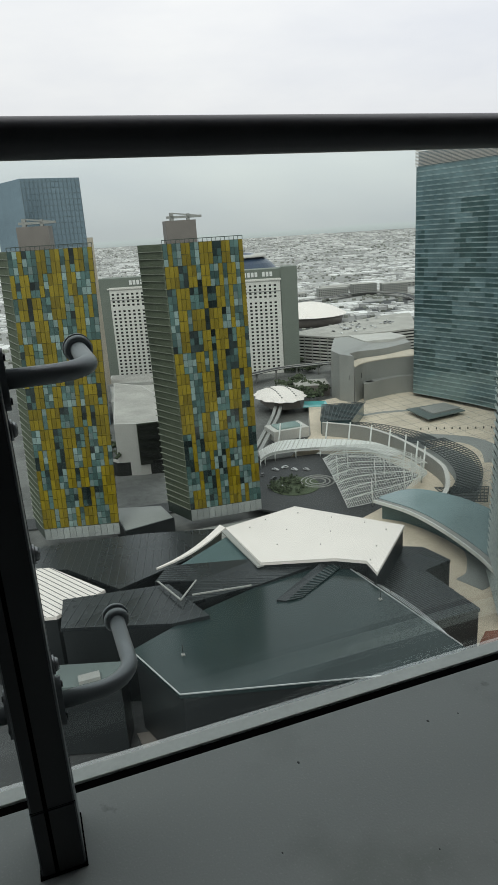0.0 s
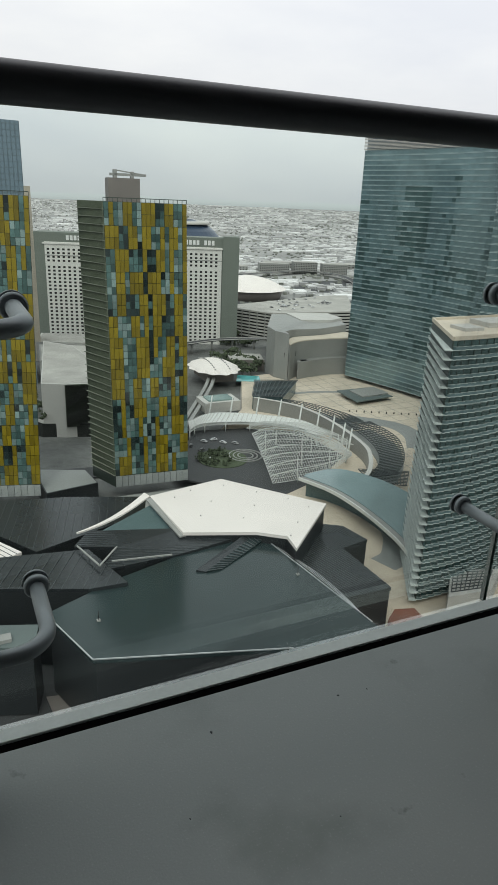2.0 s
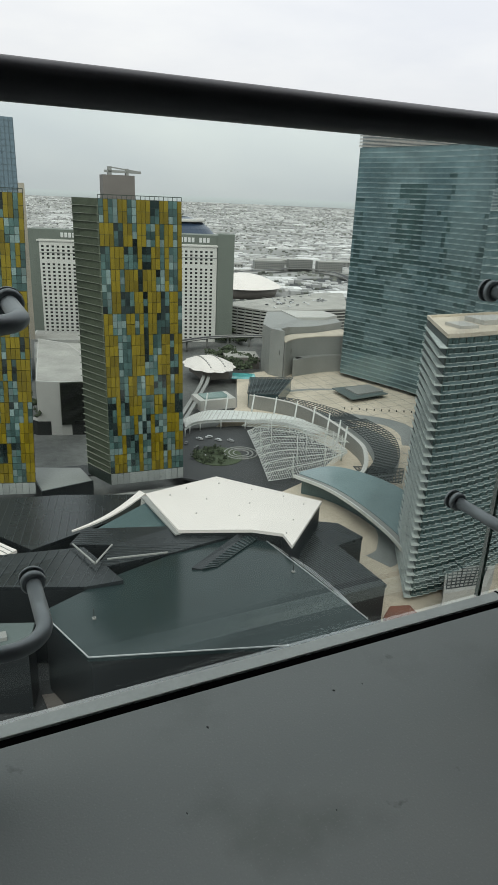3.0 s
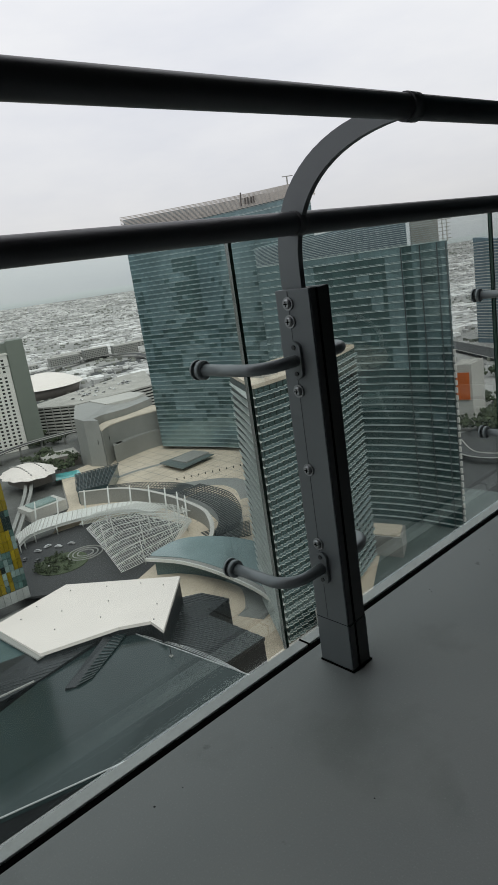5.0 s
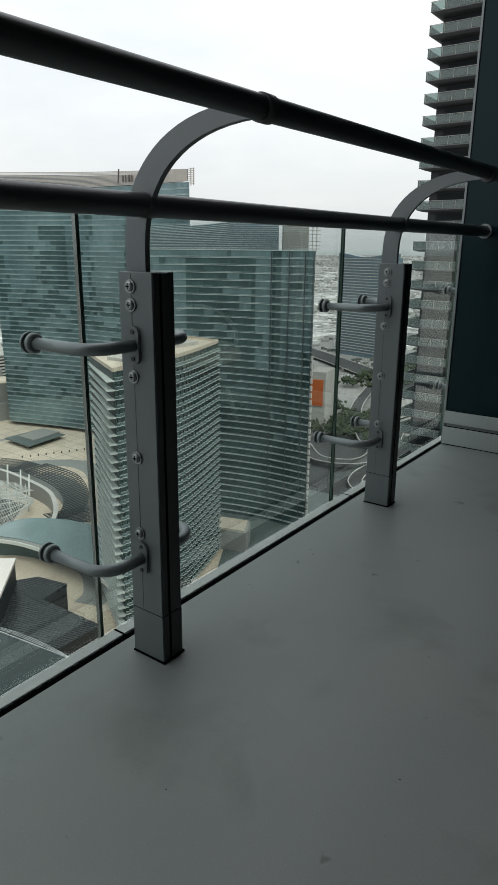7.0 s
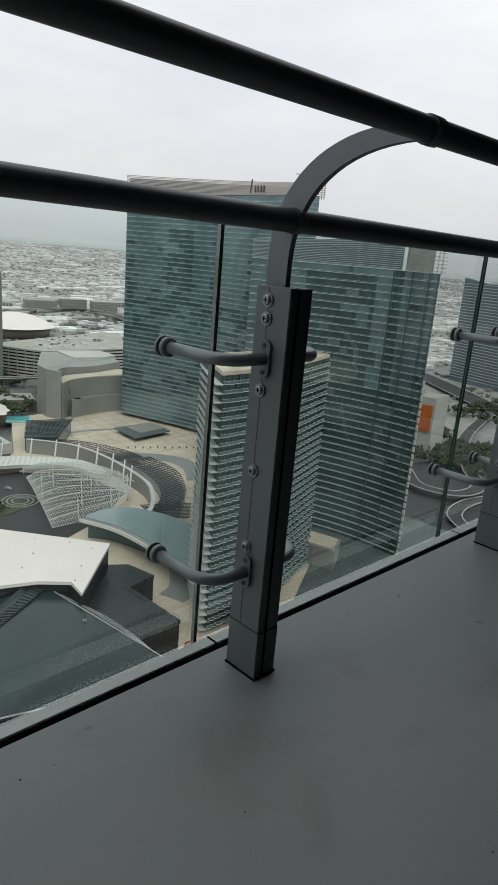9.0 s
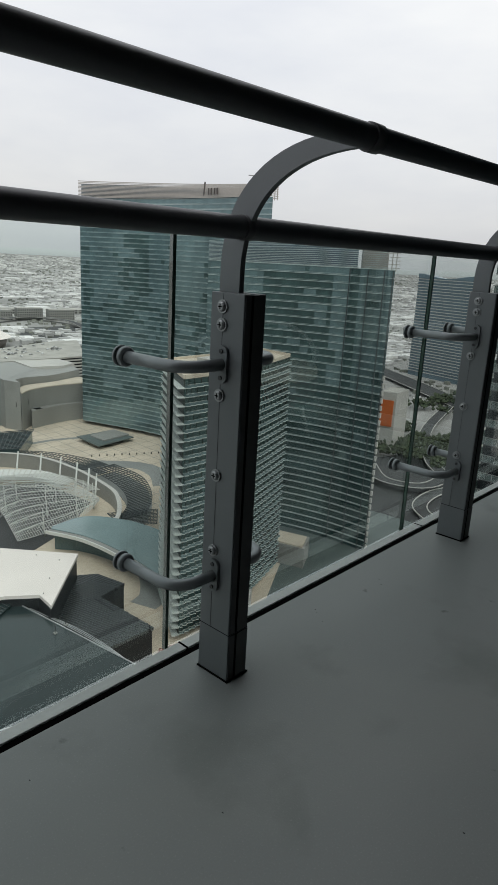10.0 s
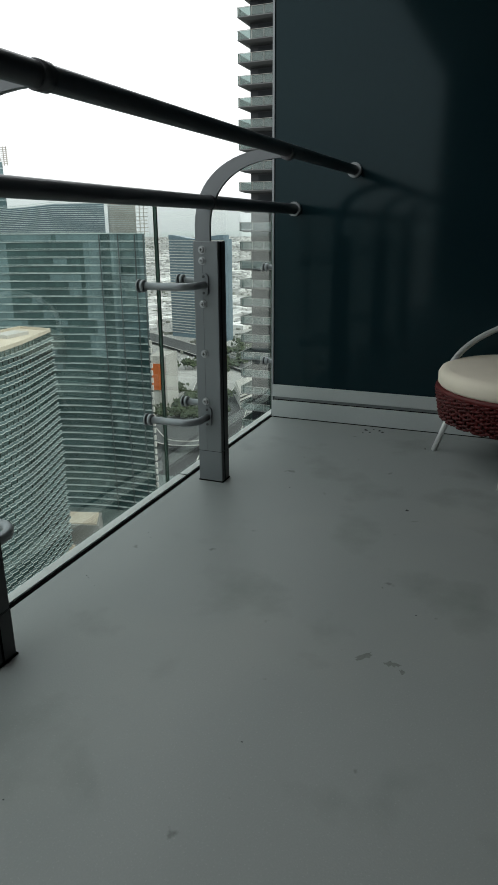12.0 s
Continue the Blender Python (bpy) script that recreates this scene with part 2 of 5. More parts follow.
M_TOWERGLASS = material("grey_green_curtain_glass", (0.095, 0.155, 0.165), 0.12, 0.5, 0.3, 0.05, 0, 0.35)
M_TOWERBLUE = material("blue_grey_curtain_glass", (0.175, 0.24, 0.285), 0.15, 0.3, 0.15, 0.04, 0, 0.3)
M_FIN = material("silver_fin", (0.50, 0.57, 0.56), 0.45, 0.1, 0.08, 0.3)
M_BALEDGE = material("pale_balcony_edge", (0.50, 0.545, 0.52), 0.5, 0, 0.08, 0.3)
M_SCREEN = material("bronze_screen", (0.45, 0.42, 0.385), 0.5, 0.3, 0.1, 0.3)
M_WHITEWALL = material("cream_hotel_wall", (0.62, 0.61, 0.57), 0.7, 0, 0.06, 0.1)
M_OLIVE = material("grey_green_hotel_wall", (0.15, 0.17, 0.145), 0.7, 0, 0.08, 0.1)
M_WINDOW = material("small_dark_window", (0.03, 0.032, 0.03), 0.2, 0.1, 0.1, 0.5)
M_ORANGE = material("orange_panel", (0.55, 0.13, 0.03), 0.6, 0, 0.08, 0.2)
M_BRICKRED = material("red_stone_wall", (0.2, 0.08, 0.05), 0.7, 0, 0.15, 0.2)
M_LETTER = material("sign_letters", (0.10, 0.09, 0.085), 0.5)
M_LETTERW = material("pale_sign_letters", (0.7, 0.7, 0.68), 0.5)
M_DARKTOWER = material("dark_tower_wall", (0.016, 0.02, 0.025), 0.4, 0.1, 0.12, 0.3)
M_SLAB = material("balcony_slab", (0.10, 0.106, 0.11), 0.7, 0, 0.1, 0.4)
M_BALDOOR = material("shaded_balcony_door", (0.025, 0.03, 0.034), 0.6, 0, 0.2, 0.3, spec=0.15)
M_BALGLASS = frosted_pane("frosted_balcony_glass", (0.62, 0.72, 0.70), (0.27, 0.315, 0.31), 0.36)
M_POOL = material("pool_water", (0.12, 0.42, 0.42), 0.08, 0, 0.1, 0.1)
M_BLUEGRID = material("blue_grey_mullion", (0.13, 0.17, 0.19), 0.4, 0.3, 0.1, 0.3)
M_DISTRICT = material("mixed_street_ground", (0.125, 0.127, 0.12), 0.9, 0, 0.45, 0.03, 0, 0.25)
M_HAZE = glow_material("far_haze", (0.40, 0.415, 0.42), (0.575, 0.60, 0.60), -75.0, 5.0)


# ---- mesh helpers ----
def part(name, bm, mat, parent=None, label=""):
    me = bpy.data.meshes.new(name)
    bm.normal_update()
    bm.to_mesh(me)
    bm.free()
    me.materials.append(mat)
    ob = new(name, me)
    ob.parent = parent
    return tagged(ob, label)


def thing(name, label, category, at=None, group="", kind=""):
    ob = new(name)
    ob.empty_display_size = 0.1
    if at is not None:
        ob.matrix_basis = at
    return tagged(ob, label, category, group, kind)


def box(bm, x0, x1, y0, y1, z0, z1, bevel=0.0):
    m = Matrix.LocRotScale(((x0 + x1) / 2, (y0 + y1) / 2, (z0 + z1) / 2), None, (x1 - x0, y1 - y0, z1 - z0))
    made = bmesh.ops.create_cube(bm, size=1, matrix=m)["verts"]
    if bevel:
        edges = list({e for v in made for e in v.link_edges})
        bmesh.ops.bevel(bm, geom=edges, offset=bevel, segments=2, affect="EDGES", profile=0.6)
    return bm


def prism(bm, outline, z0, tops):
    """A solid over an outline; tops is one height or one for each corner."""
    if not isinstance(tops, (list, tuple)):
        tops = [tops] * len(outline)
    low = [bm.verts.new((x, y, z0)) for x, y in outline]
    high = [bm.verts.new((x, y, z)) for (x, y), z in zip(outline, tops)]
    k = len(outline)
    for i in range(k):
        bm.faces.new((low[i], low[(i + 1) % k], high[(i + 1) % k], high[i]))
    bm.faces.new(high)
    bm.faces.new(low[::-1])
    bmesh.ops.recalc_face_normals(bm, faces=bm.faces[:])
    return bm


def sheet(bm, outline, tops, thick):
    """A slab that follows its own corner heights."""
    low = [bm.verts.new((x, y, z - thick)) for (x, y), z in zip(outline, tops)]
    high = [bm.verts.new((x, y, z)) for (x, y), z in zip(outline, tops)]
    k = len(outline)
    for i in range(k):
        bm.faces.new((low[i], low[(i + 1) % k], high[(i + 1) % k], high[i]))
    bm.faces.new(high)
    bm.faces.new(low[::-1])
    bmesh.ops.recalc_face_normals(bm, faces=bm.faces[:])
    return bm


def tube(bm, path, r, n=12, cap=True):
    """A round bar along points; r is one radius or one for each point."""
    path = [Vector(p) for p in path]
    rs = r if isinstance(r, (list, tuple)) else [r] * len(path)
    rings, up = [], None
    for i, p in enumerate(path):
        d = (path[min(i + 1, len(path) - 1)] - path[max(i - 1, 0)]).normalized()
        if up is None:
            up = Vector((0, 0, 1)) if abs(d.z) < 0.9 else Vector((1, 0, 0))
        side = d.cross(up).normalized()
        up = side.cross(d).normalized()
        rings.append([bm.verts.new(p + rs[i] * (math.cos(a) * side + math.sin(a) * up)) for a in [2 * math.pi * k / n for k in range(n)]])
    for a, b in zip(rings, rings[1:]):
        for k in range(n):
            f = bm.faces.new((a[k], a[(k + 1) % n], b[(k + 1) % n], b[k]))
            f.smooth = True
    if cap:
        bm.faces.new(rings[0][::-1])
        bm.faces.new(rings[-1])
    bmesh.ops.recalc_face_normals(bm, faces=bm.faces[:])
    return bm


def beam(bm, a, b, w, h):
    """A square bar from a to b."""
    a, b = Vector(a), Vector(b)
    d = (b - a)
    up = Vector((0, 0, 1)) if abs(d.normalized().z) < 0.95 else Vector((1, 0, 0))
    s = d.cross(up).normalized() * w / 2
    u = s.cross(d).normalized() * h / 2
    q = [[bm.verts.new(p + i * s + j * u) for i, j in ((-1, -1), (1, -1), (1, 1), (-1, 1))] for p in (a, b)]
    for k in range(4):
        bm.faces.new((q[0][k], q[0][(k + 1) % 4], q[1][(k + 1) % 4], q[1][k]))
    bm.faces.new(q[0][::-1])
    bm.faces.new(q[1])
    return bm


def arc(cx, cy, r, a0, a1, n):
    return [(cx + r * math.cos(radians(a0 + (a1 - a0) * i / n)), cy + r * math.sin(radians(a0 + (a1 - a0) * i / n))) for i in range(n + 1)]


def frame_at(x, y, z, tx, ty):
    """A pose at (x, y, z) whose x axis points at (tx, ty)."""
    return pose(x, y, z, 0, 0, math.degrees(math.atan2(ty - y, tx - x)))


BM = bmesh.new

# ---- the balcony ----
RAIL_Y, RAIL_Z, GLASS_Y = 2.53, 1.045, 2.757
TOP_Y, TOP_Z = 2.243, 1.195
WALL_X = 2.243

floor = tagged(part("floor", box(BM(), -4.0, 2.6, -0.4, 2.640, -0.3, 0.0, 0.003), M_FLOOR), "grey painted balcony deck with scuffs", "floor", kind="structure")
# ceiling, back and west wall are unseen, added to shade the deck
ceiling = tagged(part("ceiling", box(BM(), -4.0, 2.6, -0.4, 2.655, 2.75, 3.0), M_CEIL), "unseen grey soffit added above the balcony to shade it", "ceiling", kind="structure")
wall_back = tagged(part("wall_south", box(BM(), -4.0, 2.6, -0.6, -0.4, -0.3, 3.0), M_DARKWALL), "unseen dark back wall added behind the balcony to block light", "wall", kind="structure")
wall_west = tagged(part("wall_west", box(BM(), -4.2, -4.0, -0.6, 2.64, -0.3, 3.0), M_DARKWALL), "unseen dark west wall added to close the balcony off from light", "wall", kind="structure")


def divider():
    w = thing("wall_east", "dark back-painted glass divider wall on a grey plinth", "wall", kind="structure")
    part("glass_panel", box(BM(), WALL_X + 0.004, WALL_X + 0.12, -0.4, 2.635, 0.175, 2.75), M_DIVIDER, w)
    part("plinth", box(BM(), WALL_X - 0.014, WALL_X + 0.12, -0.4, 2.638, 0.004, 0.092, 0.003), M_PLINTH, w)
    # black strips paint the shade in the plinth gap and groove
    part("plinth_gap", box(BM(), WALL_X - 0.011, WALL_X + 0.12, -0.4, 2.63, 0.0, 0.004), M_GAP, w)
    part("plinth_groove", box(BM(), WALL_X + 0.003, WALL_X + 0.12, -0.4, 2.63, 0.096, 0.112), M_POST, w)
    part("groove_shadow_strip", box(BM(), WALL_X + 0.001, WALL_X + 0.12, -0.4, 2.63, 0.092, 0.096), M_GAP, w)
    part("plinth_cap", box(BM(), WALL_X - 0.008, WALL_X + 0.12, -0.4, 2.638, 0.112, 0.175, 0.003), M_PLINTH, w)
    part("edge_trim", box(BM(), WALL_X - 0.004, WALL_X + 0.125, 2.635, 2.645, 0.0, 2.75), M_ROD, w)
    return w


divider()

sill = thing("sill", "grey aluminium sill under the glass with a black gap", "sill", kind="structure")
# strip fills the open gap, its shade painted black
part("gap_shade_strip", box(BM(), -4.0, 3.2, 2.640, 2.668, -0.3, -0.010), M_GAP, sill)
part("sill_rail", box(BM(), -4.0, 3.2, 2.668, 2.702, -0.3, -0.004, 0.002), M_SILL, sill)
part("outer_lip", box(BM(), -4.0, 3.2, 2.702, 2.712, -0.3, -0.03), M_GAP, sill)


for x in (-1.247, 0.035, 1.291):
    part("sill_joint", box(BM(), x - 0.003, x + 0.003, 2.6675, 2.7025, -0.25, -0.003), M_GAP, sill)


def railing_post():
    p = thing("railing_post", "grey steel railing post with curved top arm and screws", "post", group="balcony railing posts")
    part("plate", box(BM(), 0.0, 0.020, 2.4915, 2.588, 0.0, 0.914, 0.0015), M_POST, p)
    part("plate", box(BM(), 0.046, 0.066, 2.4915, 2.588, 0.0, 0.914, 0.0015), M_POST, p)
    part("core", box(BM(), 0.020, 0.046, 2.4935, 2.582, 0.002, 0.908), M_POSTDARK, p)
    part("edge_gasket", box(BM(), 0.003, 0.063, 2.4895, 2.4915, 0.1275, 0.912), M_POSTDARK, p)
    part("edge_groove", box(BM(), 0.020, 0.026, 2.4885, 2.4896, 0.128, 0.912), M_GAP, p)
    part("foot_sleeve", box(BM(), -0.0005, 0.0665, 2.4910, 2.5885, 0.004, 0.1245, 0.0008), M_POST, p)
    part("sleeve_face", box(BM(), 0.002, 0.064, 2.4885, 2.4912, 0.005, 0.1235), M_POSTDARK, p)
    part("sleeve_groove", box(BM(), 0.020, 0.026, 2.4878, 2.4886, 0.005, 0.1235), M_GAP, p)
    part("sleeve_joint", box(BM(), -0.0003, 0.0663, 2.4912, 2.5883, 0.1245, 0.1262), M_GAP, p)
    for x in (-0.0003, 0.0663):
        part("plate_seam", box(BM(), x - 0.0004, x + 0.0004, 2.5517, 2.5523, 0.128, 0.912), M_POSTDARK, p)
    # dark foot gasket, black enough to paint the shadow gap under the post
    part("base_shadow_gasket", box(BM(), -0.003, 0.069, 2.4865, 2.5905, 0.0, 0.004), M_GAP, p)
    # curved flat arm
    bm = BM()
    n = 22
    verts = []
    for i in range(n + 1):
        s = i / n
        if s < 0.2:
            c, nrm, w = Vector((2.562, 0.878 + s / 0.2 * 0.07)), Vector((1, 0)), 0.029
        else:
            a = (s - 0.2) / 0.8 * math.pi / 2
            c = Vector((2.562 - 0.308 * (1 - max(0.0, math.cos(a)) ** 0.86), 0.948 + 0.248 * math.sin(a) ** 0.86))
            nrm = Vector((math.cos(a) / 0.308, math.sin(a) / 0.25)).normalized()
            w = 0.029 - 0.014 * max(0.0, (s - 0.45) / 0.55)
        o, q = c + nrm * w, c - nrm * w
        verts.append([bm.verts.new((x, y, z)) for x, (y, z) in ((0.026, o), (0.026, q), (0.040, q), (0.040, o))])
    for a, b in zip(verts, verts[1:]):
        for k in range(4):
            bm.faces.new((a[k], a[(k + 1) % 4], b[(k + 1) % 4], b[k]))
    bm.faces.new(verts[0])
    bm.faces.new(verts[-1][::-1])
    bmesh.ops.recalc_face_normals(bm, faces=bm.faces[:])
    part("curved_arm", bm, M_POST, p)
    part("rail_collar", tube(BM(), [(0.02, TOP_Y, TOP_Z), (0.05, TOP_Y, TOP_Z)], 0.0242, 20), M_RAIL, p)
    part("rail_collar", tube(BM(), [(0.018, RAIL_Y, RAIL_Z), (0.048, RAIL_Y, RAIL_Z)], 0.0255, 20), M_RAIL, p)
    for side, x, d in ((0, 0.0, -1), (1, 0.066, 1)):
        for z in (0.885, 0.847, 0.694, 0.510, 0.326):
            w = part("washer", tube(BM(), [(x, 2.552, z), (x + d * 0.004, 2.552, z)], 0.0145, 20), M_STEEL, p)
            part("screw_head", tube(BM(), [(x + d * 0.004, 2.552, z), (x + d * 0.007, 2.552, z), (x + d * 0.010, 2.552, z)], [0.0112, 0.0104, 0.0078], 16), M_STEEL, w)
            cross = box(BM(), x + d * 0.0098 - 0.0006, x + d * 0.0098 + 0.0006, 2.5508, 2.5532, z - 0.0058, z + 0.0058)
            box(cross, x + d * 0.0098 - 0.0006, x + d * 0.0098 + 0.0006, 2.5462, 2.5578, z - 0.0012, z + 0.0012)
            part("screw_slot", cross, M_GAP, w)
    # glass clamps, two on each side
    for x, d in ((0.0, -1), (0.066, 1)):
        for z in (0.763, 0.266):
            bm = BM()
            ring = [(2.545 + 0.017 * math.cos(a), z + (0.024 if math.sin(a) > 0 else -0.024) + 0.017 * math.sin(a)) for a in [2 * math.pi * k / 24 for k in range(24)]]
            va = [bm.verts.new((x, y, zz)) for y, zz in ring]
            vb = [bm.verts.new((x + d * 0.008, y, zz)) for y, zz in ring]
            for k in range(24):
                bm.faces.new((va[k], va[(k + 1) % 24], vb[(k + 1) % 24], vb[k]))
            bm.faces.new(vb)
            bm.faces.new(va[::-1])
            bmesh.ops.recalc_face_normals(bm, faces=bm.faces[:])
            clamp = part("clamp_plate", bm, M_POST, p)
            for zz in (-0.029, 0.029):
                part("plate_screw", tube(BM(), [(x + d * 0.008, 2.545, z + zz), (x + d * 0.0105, 2.545, z + zz)], 0.005, 12), M_POSTDARK, clamp)
            reach, rr = 0.118, 0.0135
            path = [(x + d * 0.006, 2.545, z)]
            path += [(x + d * (reach - 0.06 + 0.06 * math.sin(a)), 2.545 + 0.06 * (1 - math.cos(a)), z) for a in [math.pi / 2 * k / 10 for k in range(11)]]
            path.append((x + d * reach, GLASS_Y - 0.03, z))
            part("clamp_rod", tube(BM(), path, rr, 16), M_ROD, p)
            cap = part("glass_disc", tube(BM(), [(x + d * reach, GLASS_Y - 0.034, z), (x + d * reach, GLASS_Y - 0.030, z), (x + d * reach, GLASS_Y - 0.022, z), (x + d * reach, GLASS_Y - 0.020, z)], [0.019, 0.0225, 0.0225, 0.019], 24), M_ROD, p)
            part("rubber_ring", tube(BM(), [(x + d * reach, GLASS_Y - 0.021, z), (x + d * reach, GLASS_Y - 0.012, z)], 0.019, 24), M_POSTDARK, cap)
            part("outer_disc", tube(BM(), [(x + d * reach, GLASS_Y - 0.013, z), (x + d * reach, GLASS_Y - 0.0065, z)], 0.0235, 24), M_ROD, cap)
    return p


first_post = railing_post()
for px in (-1.282, 1.256, 2.512):
    copy_thing(first_post, pose(px, 0, 0))

for y, z, rise in ((RAIL_Y, RAIL_Z, 0.0), (TOP_Y, TOP_Z, 0.006)):
    h = thing("handrail", "round dark bronze handrail tube along the balcony", "handrail", group="balcony handrails")
    part("tube", tube(BM(), [(-4.0, y, z - 4 * rise), (WALL_X, y, z + WALL_X * rise)], 0.0238 if y == RAIL_Y else 0.0212, 24), M_RAIL, h)
    part("wall_flange", tube(BM(), [(WALL_X - 0.018, y, z + WALL_X * rise), (WALL_X + 0.004, y, z + WALL_X * rise)], 0.033, 24), M_ROD, h)

JOINT = 0.035
for k, (x0, x1) in enumerate(((-3.0, -1.282), (-1.282, 0.0), (0.0, 1.256), (1.256, 2.512), (2.512, 3.2))):
    a, b = x0 + JOINT + 0.003, x1 + JOINT - 0.003
    g = thing("glass_balustrade", "clear frameless glass balustrade pane with green edges", "balustrade", group="balustrade panes")
    pane = part("pane", box(BM(), a + 0.0022, b - 0.0022, GLASS_Y - 0.006, GLASS_Y + 0.006, -0.05, 1.07), M_PANE, g)
    pane.visible_shadow = False
    for xx in (a, b):
        part("glass_edge", box(BM(), xx - 0.0022, xx + 0.0022, GLASS_Y - 0.006, GLASS_Y + 0.006, -0.05, 1.07), M_PANE_EDGE, g)


# ---- armchair at the divider ----
def armchair():
    c = thing("armchair", "red brown woven wicker armchair with cream seat cushion", "armchair", pose(1.885, 1.40, 0, 0, 0, 74))
    ring = lambda rx, ry, z, n=40: [(rx * math.cos(2 * math.pi * k / n), ry * math.sin(2 * math.pi * k / n), z) for k in range(n + 1)]
    bm = BM()
    rows = []
    for rx, z in ((0.02, 0.325), (0.31, 0.325), (0.35, 0.333), (0.361, 0.35), (0.362, 0.382), (0.352, 0.402), (0.325, 0.412), (0.05, 0.414)):
        rows.append([bm.verts.new((rx * math.cos(2 * math.pi * k / 40), rx * math.sin(2 * math.pi * k / 40), z)) for k in range(40)])
    for a, b in zip(rows, rows[1:]):
        for k in range(40):
            f = bm.faces.new((a[k], a[(k + 1) % 40], b[(k + 1) % 40], b[k]))
            f.smooth = True
    bm.faces.new(rows[0][::-1])
    bm.faces.new(rows[-1])
    part("seat_cushion", bm, M_CUSHION, c, "cream canvas cushion")
    for j in range(12):
        z = 0.208 + j * 0.0102
        bm = BM()
        pts = []
        for k in range(217):
            a = 2 * math.pi * k / 216
            r = 0.337 + 0.022 * (z - 0.205) / 0.12 + 0.0075 * math.cos(math.pi * (k / 2 + j))
            pts.append((r * math.cos(a), r * 1.02 * math.sin(a), z + 0.004 * math.sin(k * math.pi / 4 + j * 2.1)))
        tube(bm, pts, 0.0058, 6, False)
        part("wicker_strand", bm, M_WICKER, c)
    bm = BM()
    for k in range(108):
        a = 2 * math.pi * (k + 0.5) / 108
        tube(bm, [(0.338 * math.cos(a), 0.345 * math.sin(a), 0.205), (0.361 * math.cos(a + 0.05), 0.367 * math.sin(a + 0.05), 0.335)], 0.0055, 6)
    tagged(part("wicker_stake", bm, M_WICKER, c), kind="stuff")
    part("wicker_rim", tube(BM(), [(0.357 * math.cos(2 * math.pi * k / 60), 0.364 * math.sin(2 * math.pi * k / 60), 0.331) for k in range(61)], 0.011, 8, False), M_WICKER, c, "smooth wrapped rim")
    # dark core inside the weave paints the shade in its holes
    part("seat_shade_core", tube(BM(), [(0, 0, 0.20), (0, 0, 0.334)], [0.318, 0.338], 40), M_POSTDARK, c)
    for ax, ay in ((0.30, 0.02), (-0.02, 0.27), (-0.27, -0.02), (0.0, -0.27)):
        leg = part("leg", tube(BM(), [(ax * 1.24, ay * 1.24, 0.0), (ax, ay, 0.215)], 0.0125, 12), M_CHAIRFRAME, c)
    # arm and back hoop
    pts = []
    for k in range(33):
        s = k / 32
        a = radians(20 - 230 * s)
        rise = math.sin(math.pi * min(1, 3.6 * min(s, 1 - s)) / 2)
        pts.append((0.335 * math.cos(a), 0.335 * math.sin(a), 0.32 + 0.15 * rise + 0.14 * max(0, math.sin(math.pi * s)) ** 4))
    part("arm_hoop", tube(BM(), pts, 0.013, 12), M_CHAIRFRAME, c)
    return c


armchair()


# ---- the city: ground and distance ----
G = -141.0


def lift(r):
    """The valley floor, rising gently towards the hills."""
    return G + (96 * (max(0.0, r - 1500) / 3300) ** 1.4)


bm = BM()
radii = [0, 400, 800, 1200, 1500, 1900, 2300, 2700, 3100, 3500, 3900, 4300, 4700, 5400]
rows = [[bm.verts.new((r * math.cos(2 * math.pi * k / 64), r * math.sin(2 * math.pi * k / 64), lift(r))) for k in range(64)] for r in radii[1:]]
mid = bm.verts.new((0, 0, G))
for k in range(64):
    bm.faces.new((mid, rows[0][k], rows[0][(k + 1) % 64]))
for a, b in zip(rows, rows[1:]):
    for k in range(64):
        bm.faces.new((a[k], b[k], b[(k + 1) % 64], a[(k + 1) % 64]))
bmesh.ops.recalc_face_normals(bm, faces=bm.faces[:])
ground = tagged(part("ground", bm, M_GROUND), "grey city ground reaching the hazy horizon", "ground", kind="structure")

# emissive ring: haze is put into its colour, paler with height
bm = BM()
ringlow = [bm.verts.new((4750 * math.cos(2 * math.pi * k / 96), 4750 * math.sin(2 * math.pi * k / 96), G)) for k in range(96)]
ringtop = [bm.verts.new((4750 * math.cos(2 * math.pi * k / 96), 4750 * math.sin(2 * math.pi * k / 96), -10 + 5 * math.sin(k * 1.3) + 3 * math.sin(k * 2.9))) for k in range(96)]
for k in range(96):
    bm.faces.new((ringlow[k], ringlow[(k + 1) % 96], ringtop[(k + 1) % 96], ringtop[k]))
tagged(part("backdrop", bm, M_HAZE), "glowing backdrop painted as pale haze over far low hills", "backdrop", kind="structure")


tagged(part("district_ground", prism(BM(), [(-120, 300), (112, 300), (125, 335), (180, 402), (215, 482), (345, 502), (430, 610), (500, 760), (420, 900), (60, 820), (-120, 620)], G - 0.5, G + 0.06), M_DISTRICT), "dark grey streets and yards between the hotel blocks", "ground", kind="structure")


